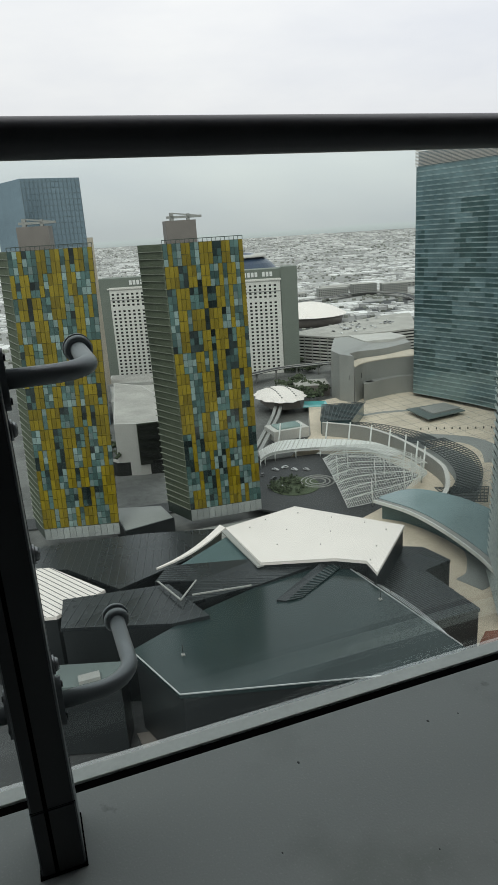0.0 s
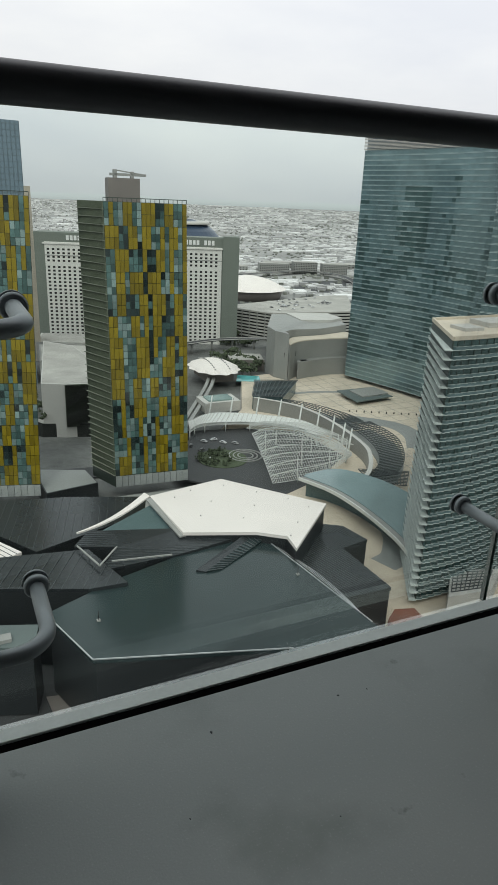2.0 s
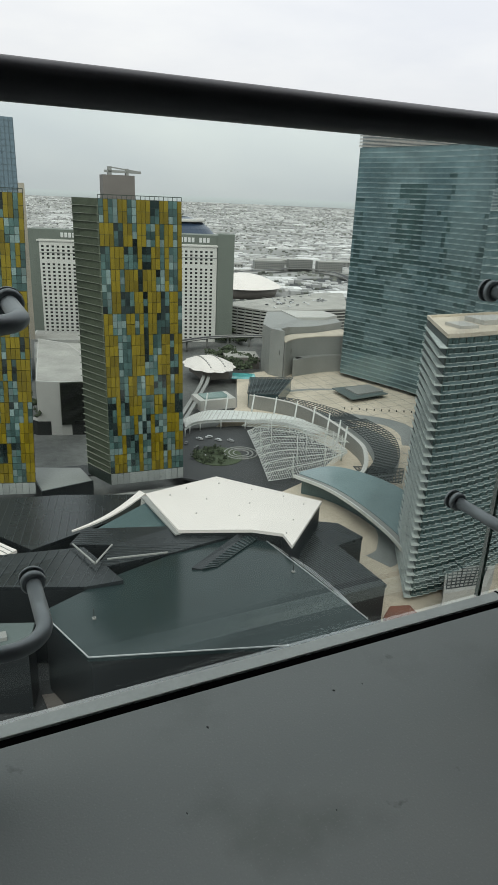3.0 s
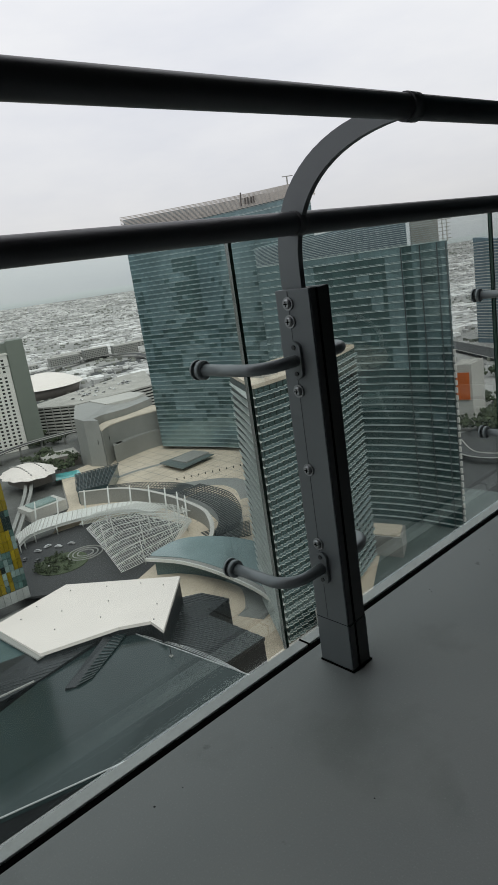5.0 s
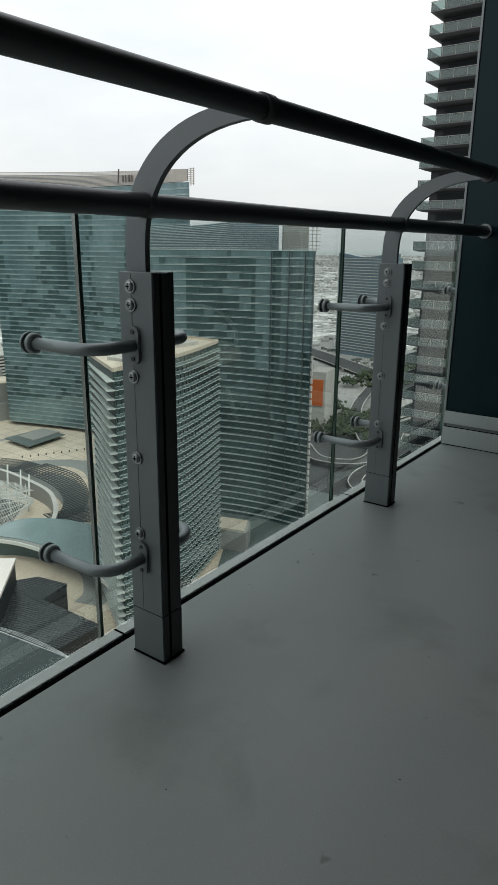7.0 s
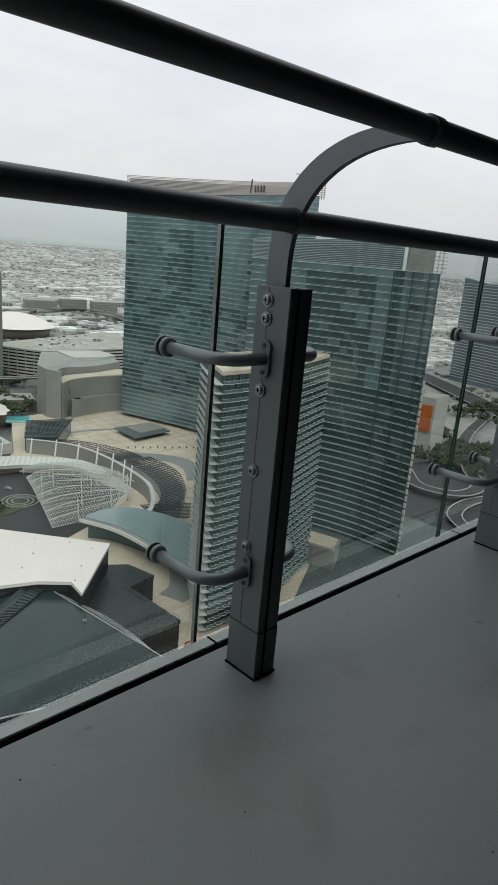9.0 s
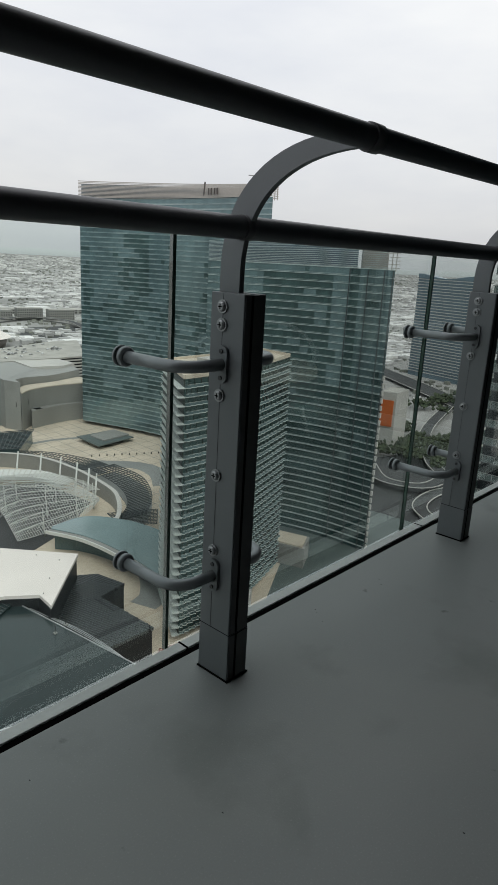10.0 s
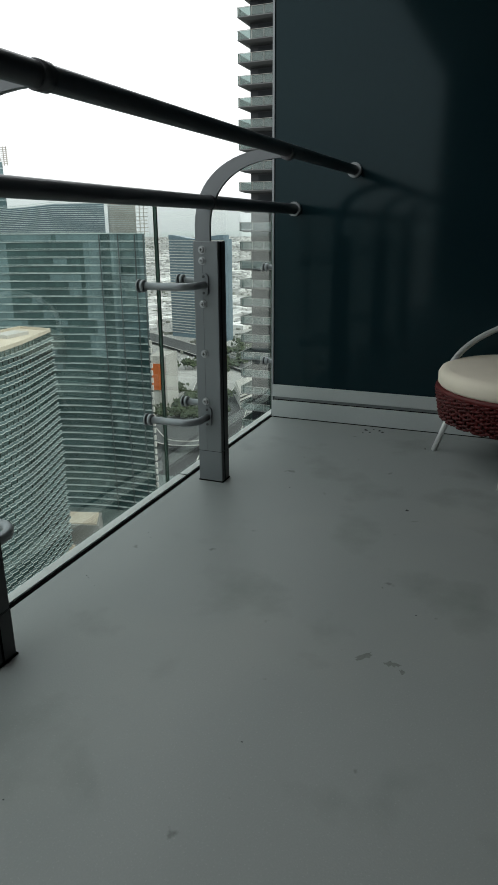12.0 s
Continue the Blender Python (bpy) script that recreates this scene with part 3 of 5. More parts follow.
def sprawl():
    """Low sheds and houses out to the haze."""
    rng = random.Random(4)
    verts, faces = [], []
    tverts, tfaces = [], []
    grid = radians(-14)
    ca, sa = math.cos(grid), math.sin(grid)

    def add(vs, fs, x, y, w, d, h):
        b = len(vs)
        z = lift(math.hypot(x, y)) - 1
        for zz in (z, z + h + 1):
            for i, j in ((-1, -1), (1, -1), (1, 1), (-1, 1)):
                px, py = i * w / 2, j * d / 2
                vs.append((x + px * ca - py * sa, y + px * sa + py * ca, zz))
        for q in ((4, 5, 6, 7), (0, 1, 5, 4), (1, 2, 6, 5), (2, 3, 7, 6), (3, 0, 4, 7)):
            fs.append(tuple(b + k for k in q))

    for _ in range(34000):
        a = radians(rng.uniform(8, 98))
        r = 1000 + 3700 * rng.random() ** 0.85
        x, y = r * math.cos(a), r * math.sin(a)
        if noise.noise((x * 0.004, y * 0.004, 0)) < -0.22:
            continue
        w = rng.uniform(7, 18) if rng.random() < 0.9 else rng.uniform(25, 90)
        add(verts, faces, x, y, w, rng.uniform(0.35, 0.9) * min(w, 45), rng.uniform(2.5, 6))
    for _ in range(14000):
        a = radians(rng.uniform(6, 98))
        r = 750 + 3800 * rng.random() ** 0.8
        add(tverts, tfaces, r * math.cos(a), r * math.sin(a), rng.uniform(3, 9), rng.uniform(2.5, 6), rng.uniform(2, 4.5))
    for name, v, f, m, lab, cat in (("city_building", verts, faces, M_CITYROOF, "sprawl of low pale-roofed sheds and houses", "buildings"), ("city_tree", tverts, tfaces, M_CITYTREE, "street trees among the far houses, paled for haze", "trees")):
        me = bpy.data.meshes.new(name)
        me.from_pydata(v, [], f)
        me.materials.append(m)
        tagged(new(name, me), lab, cat, kind="stuff")


sprawl()


# ---- towers ----
def quad_solid(bm, low, high, z0, z1):
    """A solid between two outlines of equal length at two heights."""
    lo = [bm.verts.new((x, y, z0)) for x, y in low]
    hi = [bm.verts.new((x, y, z1)) for x, y in high]
    k = len(low)
    for i in range(k):
        bm.faces.new((lo[i], lo[(i + 1) % k], hi[(i + 1) % k], hi[i]))
    bm.faces.new(hi)
    bm.faces.new(lo[::-1])
    bmesh.ops.recalc_face_normals(bm, faces=bm.faces[:])
    return bm


def mosaic_tower(base, front_right, z0, z1, lean, seed, skew=-8.6, depth=18.0):
    """A tower with a mosaic of yellow and clear panels on its front, floor blades on its side and a skewed plan."""
    rng = random.Random(seed)
    t = thing("mosaic_tower", "tower with mosaic of yellow and blue-green glass panels", "tower", frame_at(base[0], base[1], z0, *front_right), group="yellow mosaic towers")
    W = math.hypot(front_right[0] - base[0], front_right[1] - base[1])
    H = z1 - z0
    plan = [(0, 0.5), (W, 0.5), (W + skew, depth), (skew, depth)]
    part("wall", quad_solid(BM(), plan, [(x + lean * H, y) for x, y in plan], 0, H), M_MULLION, t)
    mods, bands, foot = 18, 13, 6.0
    mw, fh = W / mods, (H - foot) / (bands * 3)

    def piece(w, h, material_, y=0.0):
        me = bpy.data.meshes.new("panel")
        b2 = box(BM(), 0.07, w - 0.07, y, 0.5, 0.09, h - 0.09)
        b2.to_mesh(me)
        b2.free()
        me.materials.append(material_)
        return me

    yellow = piece(mw, fh * 1.5, M_YELLOW)
    glass = [piece(mw, fh, m, y) for m, y in ((M_TEALGLASS, 0.12), (M_PALEGLASS, 0.12), (M_DARKGLASS, 0.3))]
    for b in range(bands):
        z = foot + b * fh * 3
        c, kind = 0, rng.choice("yg")
        while c < mods:
            n = min(rng.choice((1, 2, 2, 3, 3) if kind == "y" else (1, 1, 2, 2, 3)), mods - c)
            mood = rng.random()
            for k in range(c, c + n):
                if kind == "y":
                    for f in range(2):
                        ob = new("yellow_panel", yellow)
                        ob.parent, ob.location = t, (k * mw + lean * (z + f * 1.5 * fh), 0, z + f * 1.5 * fh)
                else:
                    for f in range(3):
                        r = rng.random()
                        me = glass[2] if r < (0.07 if mood < 0.75 else 0.45) else glass[1] if r < 0.4 else glass[0]
                        ob = new("window_pane", me)
                        ob.parent, ob.location = t, (k * mw + lean * (z + f * fh), 0, z + f * fh)
            c += n
            kind = "g" if kind == "y" else "y"
    bm = BM()
    for k in range(39):
        z = foot + k * fh
        o = lean * z
        quad_solid(bm, [(o - 0.7, 0.3), (o + 0.2, 0.3), (o + skew + 0.2, depth), (o + skew - 0.9, depth)], [(o - 0.9, 0.3), (o + 0.2, 0.3), (o + skew + 0.2, depth), (o + skew - 0.9, depth)], z, z + 0.28)
    tagged(part("floor_blade", bm, M_BLADE, t, "pale blades at each floor of the side"), kind="stuff")
    bm = BM()
    for k in range(24):
        f = (k + 0.5) / 24
        quad_solid(bm, [(skew * f - 0.3, depth * f), (skew * f + 0.1, depth * f), (skew * f + 0.1, depth * f + 0.25), (skew * f - 0.3, depth * f + 0.25)], [(lean * H + skew * f - 0.3, depth * f), (lean * H + skew * f + 0.1, depth * f), (lean * H + skew * f + 0.1, depth * f + 0.25), (lean * H + skew * f - 0.3, depth * f + 0.25)], foot, H)
    tagged(part("side_mullion", bm, M_LOUVRE, t, "dark side mullions"), kind="stuff")
    for k in range(12):
        w = W / 12
        part("base_panel", box(BM(), k * w + 0.08, (k + 1) * w - 0.08, 0.1, 0.5, 0.2, foot - 0.3), M_BASEGLASS, t)
    top = lean * H
    bm = BM()
    for k in range(19):
        box(bm, top + k * mw - 0.1, top + k * mw + 0.1, 0.1, 0.4, H, H + 1.6)
    box(bm, top, top + W, 0.1, 0.4, H + 1.4, H + 1.7)
    part("roof_rail", bm, M_MULLION, t)
    bm = box(BM(), top + W * 0.22 + skew * 0.5, top + W * 0.60 + skew * 0.5, depth * 0.45, depth * 0.95, H, H + 9.5)
    part("plant_room", bm, M_PLANT, t, "grey-brown rooftop plant room")
    bm = BM()
    x0 = top + W * 0.22 + skew * 0.5
    box(bm, x0 + 1, x0 + 16.5, depth * 0.5, depth * 0.6, H + 10.4, H + 11.4)
    box(bm, x0 + 2.5, x0 + 4, depth * 0.5, depth * 0.65, H + 9.5, H + 12.8)
    box(bm, x0 + 10, x0 + 11.2, depth * 0.5, depth * 0.65, H + 9.5, H + 12.2)
    beam(bm, (x0 + 3.2, depth * 0.55, H + 12.6), (x0 + 15, depth * 0.55, H + 11.2), 0.5, 0.5)
    part("cleaning_crane", bm, M_CONC, t)
    return t


M_PALEGLASS = material("pale_window_glass", (0.2, 0.275, 0.262), 0.15, 0.2, 0.1, 0.3, 0, 2, rand=0.35)
M_BASEGLASS = material("frosted_base_glass", (0.34, 0.36, 0.35), 0.3, 0.1, 0.1, 0.3, 0, 2, rand=0.15)
M_BLADE = material("pale_floor_blade", (0.22, 0.24, 0.19), 0.5, 0.2, 0.1, 0.3)
M_PLANT = material("plant_room_cladding", (0.19, 0.17, 0.155), 0.6, 0.2, 0.12, 0.2)
M_NAVY = material("navy_dome_glass", (0.03, 0.05, 0.085), 0.3, 0.1, 0.15, 0.02)
M_CAR = material("car_paint", (0.4, 0.4, 0.4), 0.3, 0.2, 0.05, 1, rand=0.9)
M_SHRUB = material("shrub_leaves", (0.05, 0.065, 0.035), 0.9, 0, 0.3, 0.5, 0, 3, island=0.5)

mosaic_tower((65.6, 291.6), (101.2, 288.8), -132.5, -2.2, -0.012, 7)
mosaic_tower((-3.0, 303.0), (30.8, 293.9), -132.5, -1.2, 0.03, 19)


def far_tower():
    t = thing("glass_tower", "tall plain blue-grey glass tower behind the mosaic towers", "tower", frame_at(18.9, 520, G, 60, 523))
    part("wall", prism(BM(), [(0, 0), (41, 0), (41, 40), (-18, 28)], 0, [45.5 - G, 45.2 - G, 45 - G, 43.5 - G]), M_TOWERBLUE, t)
    bm = BM()
    for k in range(15):
        box(bm, k * 2.92, k * 2.92 + 0.3, -0.35, 0.0, 20, 186)
    for k in range(42):
        box(bm, 0, 41, -0.2, 0.0, 20 + k * 4.0, 20.35 + k * 4.0)
    tagged(part("facade_grid", bm, M_BLUEGRID, t), kind="stuff")
    s = thing("slab_tower", "sand-coloured hotel edge behind the glass tower", "tower")
    part("wall", box(BM(), 66, 74, 600, 620, G, 4), M_SANDROOF, s)


far_tower()


def hotel():
    """The long white hotel with rows of small windows and grey-green ends."""
    t = thing("hotel_block", "white hotel slab with small dark windows and grey-green trim", "hotel", frame_at(90, 690, G, 262, 622))
    W = math.hypot(172, 68)
    H = -36.0 - G
    part("wall", box(BM(), -5, W + 1, 0.6, 24, 0, H), M_OLIVE, t, "grey-green end walls and roof band")
    part("end_tower", box(BM(), W - 7, W + 9, -1.2, 22, 0, H + 1.5), M_OLIVE, t)
    part("white_front", box(BM(), 5, W - 8, 0, 0.8, 0, H - 9), M_WHITEWALL, t, "white front")
    part("cornice", box(BM(), 3, W - 7, -1.0, 0.6, H - 11, H - 9.6), M_WHITEWALL, t)
    part("string_course", box(BM(), 5, W - 8, -0.4, 0.6, H - 22, H - 21.2), M_CONC, t)
    bm = BM()
    for c in range(34):
        for r in range(24):
            z = 3 + r * 3.6 + (2.4 if r > 19 else 0)
            if z < H - 13:
                box(bm, 7 + c * 4.95, 9.4 + c * 4.95, -0.05, 0.3, z, z + 1.9)
    tagged(part("window", bm, M_WINDOW, t, "rows of small dark windows"), kind="stuff")
    bm = BM()
    for base in (26, W - 44):
        x = base
        for k in range(8):
            if k != 4:
                box(bm, x, x + 2.6, 0.1, 0.6, H - 7.0, H - 2.6)
            x += 3.7
    part("sign_bars", bm, M_LETTERW, t, "pale sign bars on the roof band")


hotel()


def resample(pts, n):
    """Points evenly along a smooth line through a few corners."""
    pts = [Vector(p) for p in pts]
    out = []
    for i in range(n + 1):
        s = i / n * (len(pts) - 1)
        k = min(int(s), len(pts) - 2)
        f = s - k
        p0, p1, p2, p3 = pts[max(k - 1, 0)], pts[k], pts[k + 1], pts[min(k + 2, len(pts) - 1)]
        out.append(0.5 * (2 * p1 + (p2 - p0) * f + (2 * p0 - 5 * p1 + 4 * p2 - p3) * f * f + (3 * p1 - p0 - 3 * p2 + p3) * f ** 3))
    return out


def normals(fr):
    out = []
    for i in range(len(fr)):
        d = (fr[min(i + 1, len(fr) - 1)] - fr[max(i - 1, 0)]).normalized()
        out.append(Vector((-d.y, d.x)))
    return out


def ribbon(bm, inner, outer, z0, z1):
    """A curved band between two lines, z0 to z1."""
    rows = [[bm.verts.new((p.x, p.y, z)) for p, z in ((a, z0), (b, z0), (b, z1), (a, z1))] for a, b in zip(inner, outer)]
    for a, b in zip(rows, rows[1:]):
        for k in range(4):
            bm.faces.new((a[k], b[k], b[(k + 1) % 4], a[(k + 1) % 4]))
    bm.faces.new(rows[0])
    bm.faces.new(rows[-1][::-1])
    return bm


def glass_tower(name, label, front, depth, z0, z1, floors, glass, fin_h, out, recess, fin):
    """A tower over a curved front: glass body, panes at slightly different depths, a sunshade fin at each floor."""
    t = thing(name, label, "tower")
    fr, nr = front, normals(front)
    back = [p * (1 + depth / p.length) for p in fr]
    part("glass_body", prism(BM(), [tuple(p) for p in fr] + [tuple(p) for p in back[::-1]], z0, z1), glass, t)
    step = (z1 - z0) / floors
    bm = BM()
    outer = [p - n * out for p, n in zip(fr, nr)]
    for k in range(floors + 1):
        z = z0 + k * step
        ribbon(bm, fr, outer, z, z + fin_h)
        ribbon(bm, [p - n * out * 0.7 for p, n in zip(fr, nr)], outer, z + fin_h + 0.35, z + fin_h + 0.47)
    tagged(part("floor_fin", bm, fin, t, "thin horizontal sunshade fins"), kind="stuff")
    rng = random.Random(floors)
    flush, deep = BM(), BM()
    for k in range(floors):
        z = z0 + k * step
        for i in range(len(fr) - 1):
            u, v = i / len(fr), k / floors
            if i % 3 == 0 or rng.random() < 0.3:
                draw = rng.random()
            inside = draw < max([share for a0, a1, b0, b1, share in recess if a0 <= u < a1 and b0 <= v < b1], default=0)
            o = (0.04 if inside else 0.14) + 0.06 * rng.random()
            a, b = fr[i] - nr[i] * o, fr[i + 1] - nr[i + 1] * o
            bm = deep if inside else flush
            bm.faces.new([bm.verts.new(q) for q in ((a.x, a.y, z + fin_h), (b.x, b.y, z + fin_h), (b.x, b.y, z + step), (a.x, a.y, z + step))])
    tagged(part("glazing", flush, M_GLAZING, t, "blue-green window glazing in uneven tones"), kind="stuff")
    tagged(part("reflection_glazing", deep, M_REFLECTGLASS, t, "deeper-set teal glazing, darkened for reflections"), kind="stuff")
    return t, fr, nr, back


M_FINDIM = material("grey_green_fin", (0.46, 0.54, 0.54), 0.4, 0.2, 0.1, 0.3)
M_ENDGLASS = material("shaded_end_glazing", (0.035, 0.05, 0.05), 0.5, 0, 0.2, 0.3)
# darker pane tone with the dark reflections painted in
M_REFLECTGLASS = material("dark_reflection_glass", (0.066, 0.116, 0.116), 0.12, 0.4, 0.3, 0.05, 0, 0.5, island=0.16)
M_TOWERDARK = material("deep_teal_curtain_glass", (0.06, 0.13, 0.128), 0.1, 0.5, 0.3, 0.05, 0, 0.35)
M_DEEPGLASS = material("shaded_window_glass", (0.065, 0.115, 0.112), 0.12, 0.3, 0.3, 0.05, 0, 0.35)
M_CANOPYGLASS = material("pale_teal_canopy_glass", (0.22, 0.29, 0.295), 0.2, 0.1, 0.15, 0.06, 0, 0.8)
M_GLAZING = material("varied_glazing", (0.168, 0.25, 0.262), 0.1, 0.5, 0.3, 0.05, 0, 0.5, island=0.1)

# the far curved hotel tower with the roof sign
A_FRONT = resample([(297, 453), (316, 389), (321, 337), (321, 282)], 48)
# bands of deeper-set glazing, coloured darker for reflections: start and end along the front, start and end of the
# height, share of deep panes
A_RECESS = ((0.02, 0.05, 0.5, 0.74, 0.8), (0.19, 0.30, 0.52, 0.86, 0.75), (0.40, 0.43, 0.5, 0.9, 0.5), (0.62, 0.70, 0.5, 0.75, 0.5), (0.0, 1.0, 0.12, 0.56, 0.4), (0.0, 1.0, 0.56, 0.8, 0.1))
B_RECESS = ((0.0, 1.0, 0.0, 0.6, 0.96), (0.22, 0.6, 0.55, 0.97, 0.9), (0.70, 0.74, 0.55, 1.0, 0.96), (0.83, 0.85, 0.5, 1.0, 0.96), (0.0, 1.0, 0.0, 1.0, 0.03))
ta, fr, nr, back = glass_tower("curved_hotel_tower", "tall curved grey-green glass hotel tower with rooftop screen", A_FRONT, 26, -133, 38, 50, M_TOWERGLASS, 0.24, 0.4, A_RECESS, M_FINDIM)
tops = [51.0 - 5.6 * i / (len(fr) - 1) for i in range(len(fr))]
for k in range(13):
    bm = BM()
    rows = []
    for i, (p, q) in enumerate(zip(fr, nr)):
        a, b, z = p - q * 1.5, p - q * 1.0, 38.6 + (tops[i] - 38.6) * k / 13
        rows.append([bm.verts.new(v) for v in ((a.x, a.y, z), (b.x, b.y, z), (b.x, b.y, z + 0.5), (a.x, a.y, z + 0.5))])
    for a, b in zip(rows, rows[1:]):
        for j in range(4):
            bm.faces.new((a[j], b[j], b[(j + 1) % 4], a[(j + 1) % 4]))
    part("screen_slat", bm, M_SCREEN, ta, "bronze roof slat")
m = len(fr) - 5
part("plant_room", prism(BM(), [tuple(p + n * 2) for p, n in zip(fr[:m], nr)] + [tuple(p + n * 9) for p, n in zip(fr[:m], nr)][::-1], 38, [t - 2.2 for t in tops[:m]] + [t - 2.2 for t in tops[:m]][::-1]), M_TOWERBLUE, ta)
for y0, z0, y1, z1 in ((341.5, 40, 340.5, 48.5), (337, 40.5, 337, 44.5), (334.5, 40.5, 334.5, 44.5), (331.5, 40.5, 331.5, 44.5), (329, 40.5, 329, 44.5)):
    part("sign_stroke", beam(BM(), (319.2, y0, z0), (319.2, y1, z1), 0.7, 0.7), M_LETTER, ta, "dark plain sign shape on the screen")
bm = BM()
for k in range(9):
    beam(bm, (320.5, 282, 37 + k * 1.05), (319.5, 276.5, 37 + k * 1.05), 0.35, 0.35)
beam(bm, (319.8, 277.5, 36), (319.8, 277.5, 46), 0.4, 0.4)
beam(bm, (320.3, 280, 36), (320.3, 280, 46), 0.4, 0.4)
part("screen_frame", bm, M_SCREEN, ta)
bm = BM()
beam(bm, (322, 300, 45), (322, 300, 51), 0.6, 0.6)
beam(bm, (322, 304, 51.4), (322, 295, 50.6), 0.5, 0.5)
part("cleaning_crane", bm, M_CONC, ta)

# the nearer louvred tower
B_FRONT = resample([(236, 248), (253.8, 214), (261.8, 185.6), (263.8, 158.2)], 40)
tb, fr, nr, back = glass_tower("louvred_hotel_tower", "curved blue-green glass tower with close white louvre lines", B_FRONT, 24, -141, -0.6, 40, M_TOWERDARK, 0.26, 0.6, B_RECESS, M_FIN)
n = len(fr) - 3
for k in range(16):
    bm = BM()
    rows = []
    for i in range(n):
        top = 8.6 + 4.4 * min(1, i / (n * 0.5))
        z = -0.4 + (top + 0.4) * k / 15
        p, q = fr[i] - nr[i] * 0.5, fr[i] - nr[i] * 0.1
        rows.append([bm.verts.new(v) for v in ((p.x, p.y, z), (q.x, q.y, z), (q.x, q.y, z + 0.2), (p.x, p.y, z + 0.2))])
    for a, b in zip(rows, rows[1:]):
        for j in range(4):
            bm.faces.new((a[j], b[j], b[(j + 1) % 4], a[(j + 1) % 4]))
    part("screen_slat", bm, M_FIN, tb, "pale roof slat")
m = int(n * 0.84)
part("plant_room", prism(BM(), [tuple(fr[i] + nr[i] * 1.0) for i in range(m)] + [tuple(fr[i] * 1.05) for i in range(m)][::-1], -0.8, [8.2 + 4.3 * min(1, i / (n * 0.5)) for i in range(m)] + [8.2 + 4.3 * min(1, i / (n * 0.5)) for i in range(m)][::-1]), M_TOWERBLUE, tb, "blue glass upper block")
part("plant_room", prism(BM(), [tuple(fr[i] + nr[i] * 1.0) for i in range(m, n)] + [tuple(fr[i] * 1.05) for i in range(m, n)][::-1], -0.8, 12.3), M_SCREEN, tb)
bm = BM()
e, d = fr[n - 1], (fr[-1] - fr[-2]).normalized()
for k in range(9):
    a, b = e - nr[-1] * 0.4, e + d * 6.5
    beam(bm, (a.x, a.y, 0.4 + k * 1.55), (b.x, b.y, 0.4 + k * 1.55), 0.3, 0.3)
for f in (2.5, 4.5):
    a = e + d * f
    beam(bm, (a.x, a.y, -1), (a.x, a.y, 13.5), 0.35, 0.35)
part("screen_frame", bm, M_CONCLIGHT, tb)
bm = BM()
for i in (len(fr) - 1, len(fr) - 4, len(fr) - 8, len(fr) - 12):
    p = fr[i] - nr[i] * 1.4
    box(bm, p.x - 0.2, p.x + 0.2, p.y - 0.2, p.y + 0.2, -141, -0.8)
part("corner_mullion", bm, M_LATTICE, tb)
bm = BM()
for k in range(40):
    p = fr[-1] - nr[-1] * 1.0
    z = -141 + k * 140.3 / 40
    if z < -48:
        box(bm, p.x - 0.5, p.x + 0.5, p.y - 1.1, p.y + 0.2, z, z + 2.3)
part("edge_fin", bm, M_CONCLIGHT, tb, "white stepped edge fins")

# the balconied crescent tower in front
C_FRONT = resample([(144.5, 162.3), (160.5, 162.8), (181.5, 166.4), (198, 171.2), (219, 178.5)], 44)
C_Z0, C_Z1, C_N = -134.0, -38.5, 31
tc_ = thing("crescent_tower", "crescent glass tower with stacked pale balcony edges and sandy roof", "tower")
fr, nr = C_FRONT, normals(C_FRONT)
C_PLAN = [tuple(p) for p in fr] + [(221, 195), (162, 194)]
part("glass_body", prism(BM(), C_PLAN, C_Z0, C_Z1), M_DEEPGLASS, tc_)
part("roof", prism(BM(), C_PLAN, C_Z1 + 0.05, C_Z1 + 0.5), M_SANDROOF, tc_, "sandy gravel roof")
bm = BM()
for a, b in zip([Vector(q) for q in C_PLAN], [Vector(q) for q in C_PLAN[1:] + C_PLAN[:1]]):
    beam(bm, (a.x, a.y, C_Z1 + 0.8), (b.x, b.y, C_Z1 + 0.7), 0.7, 1.3)
part("parapet", bm, M_SANDROOF, tc_)
bm = box(BM(), 172, 186, 176, 186, C_Z1 + 0.4, C_Z1 + 2.2)
box(bm, 158, 166, 172, 180, C_Z1 + 0.4, C_Z1 + 1.6)
box(bm, 196, 208, 180, 188, C_Z1 + 0.4, C_Z1 + 1.8)
part("roof_plant", bm, M_CONCLIGHT, tc_)
step = (C_Z1 - C_Z0) / C_N
bm, gl, fins = BM(), BM(), BM()
for k in range(C_N):
    z = C_Z0 + k * step
    inner, outer, edge = [], [], []
    for i in range(len(fr) - 1):
        o = 0.45 + 0.45 * ((i + k) % 2)
        for q, m, d in ((fr[i], nr[i], o), (fr[i + 1], nr[i + 1], o + 0.45)):
            inner.append(q)
            outer.append(q - m * d)
            edge.append(q - m * (d - 0.12))
    ribbon(bm, inner, outer, z, z + 0.24)
    ribbon(bm, edge, outer, z + 1.2, z + 1.29)
    for a, b in zip(edge[::2], edge[1::2]):
        gl.faces.new([gl.verts.new(q) for q in ((a.x, a.y, z + 0.25), (b.x, b.y, z + 0.25), (b.x, b.y, z + 1.2), (a.x, a.y, z + 1.2))])
    for i in range(k % 2, len(fr), 2):
        beam(fins, (fr[i].x, fr[i].y, z + 0.24), (fr[i].x, fr[i].y, z + step), 0.5, 0.14)
tagged(part("balcony_fin", fins, M_MULLION, tc_, "dark upright fins between balconies"), kind="stuff")
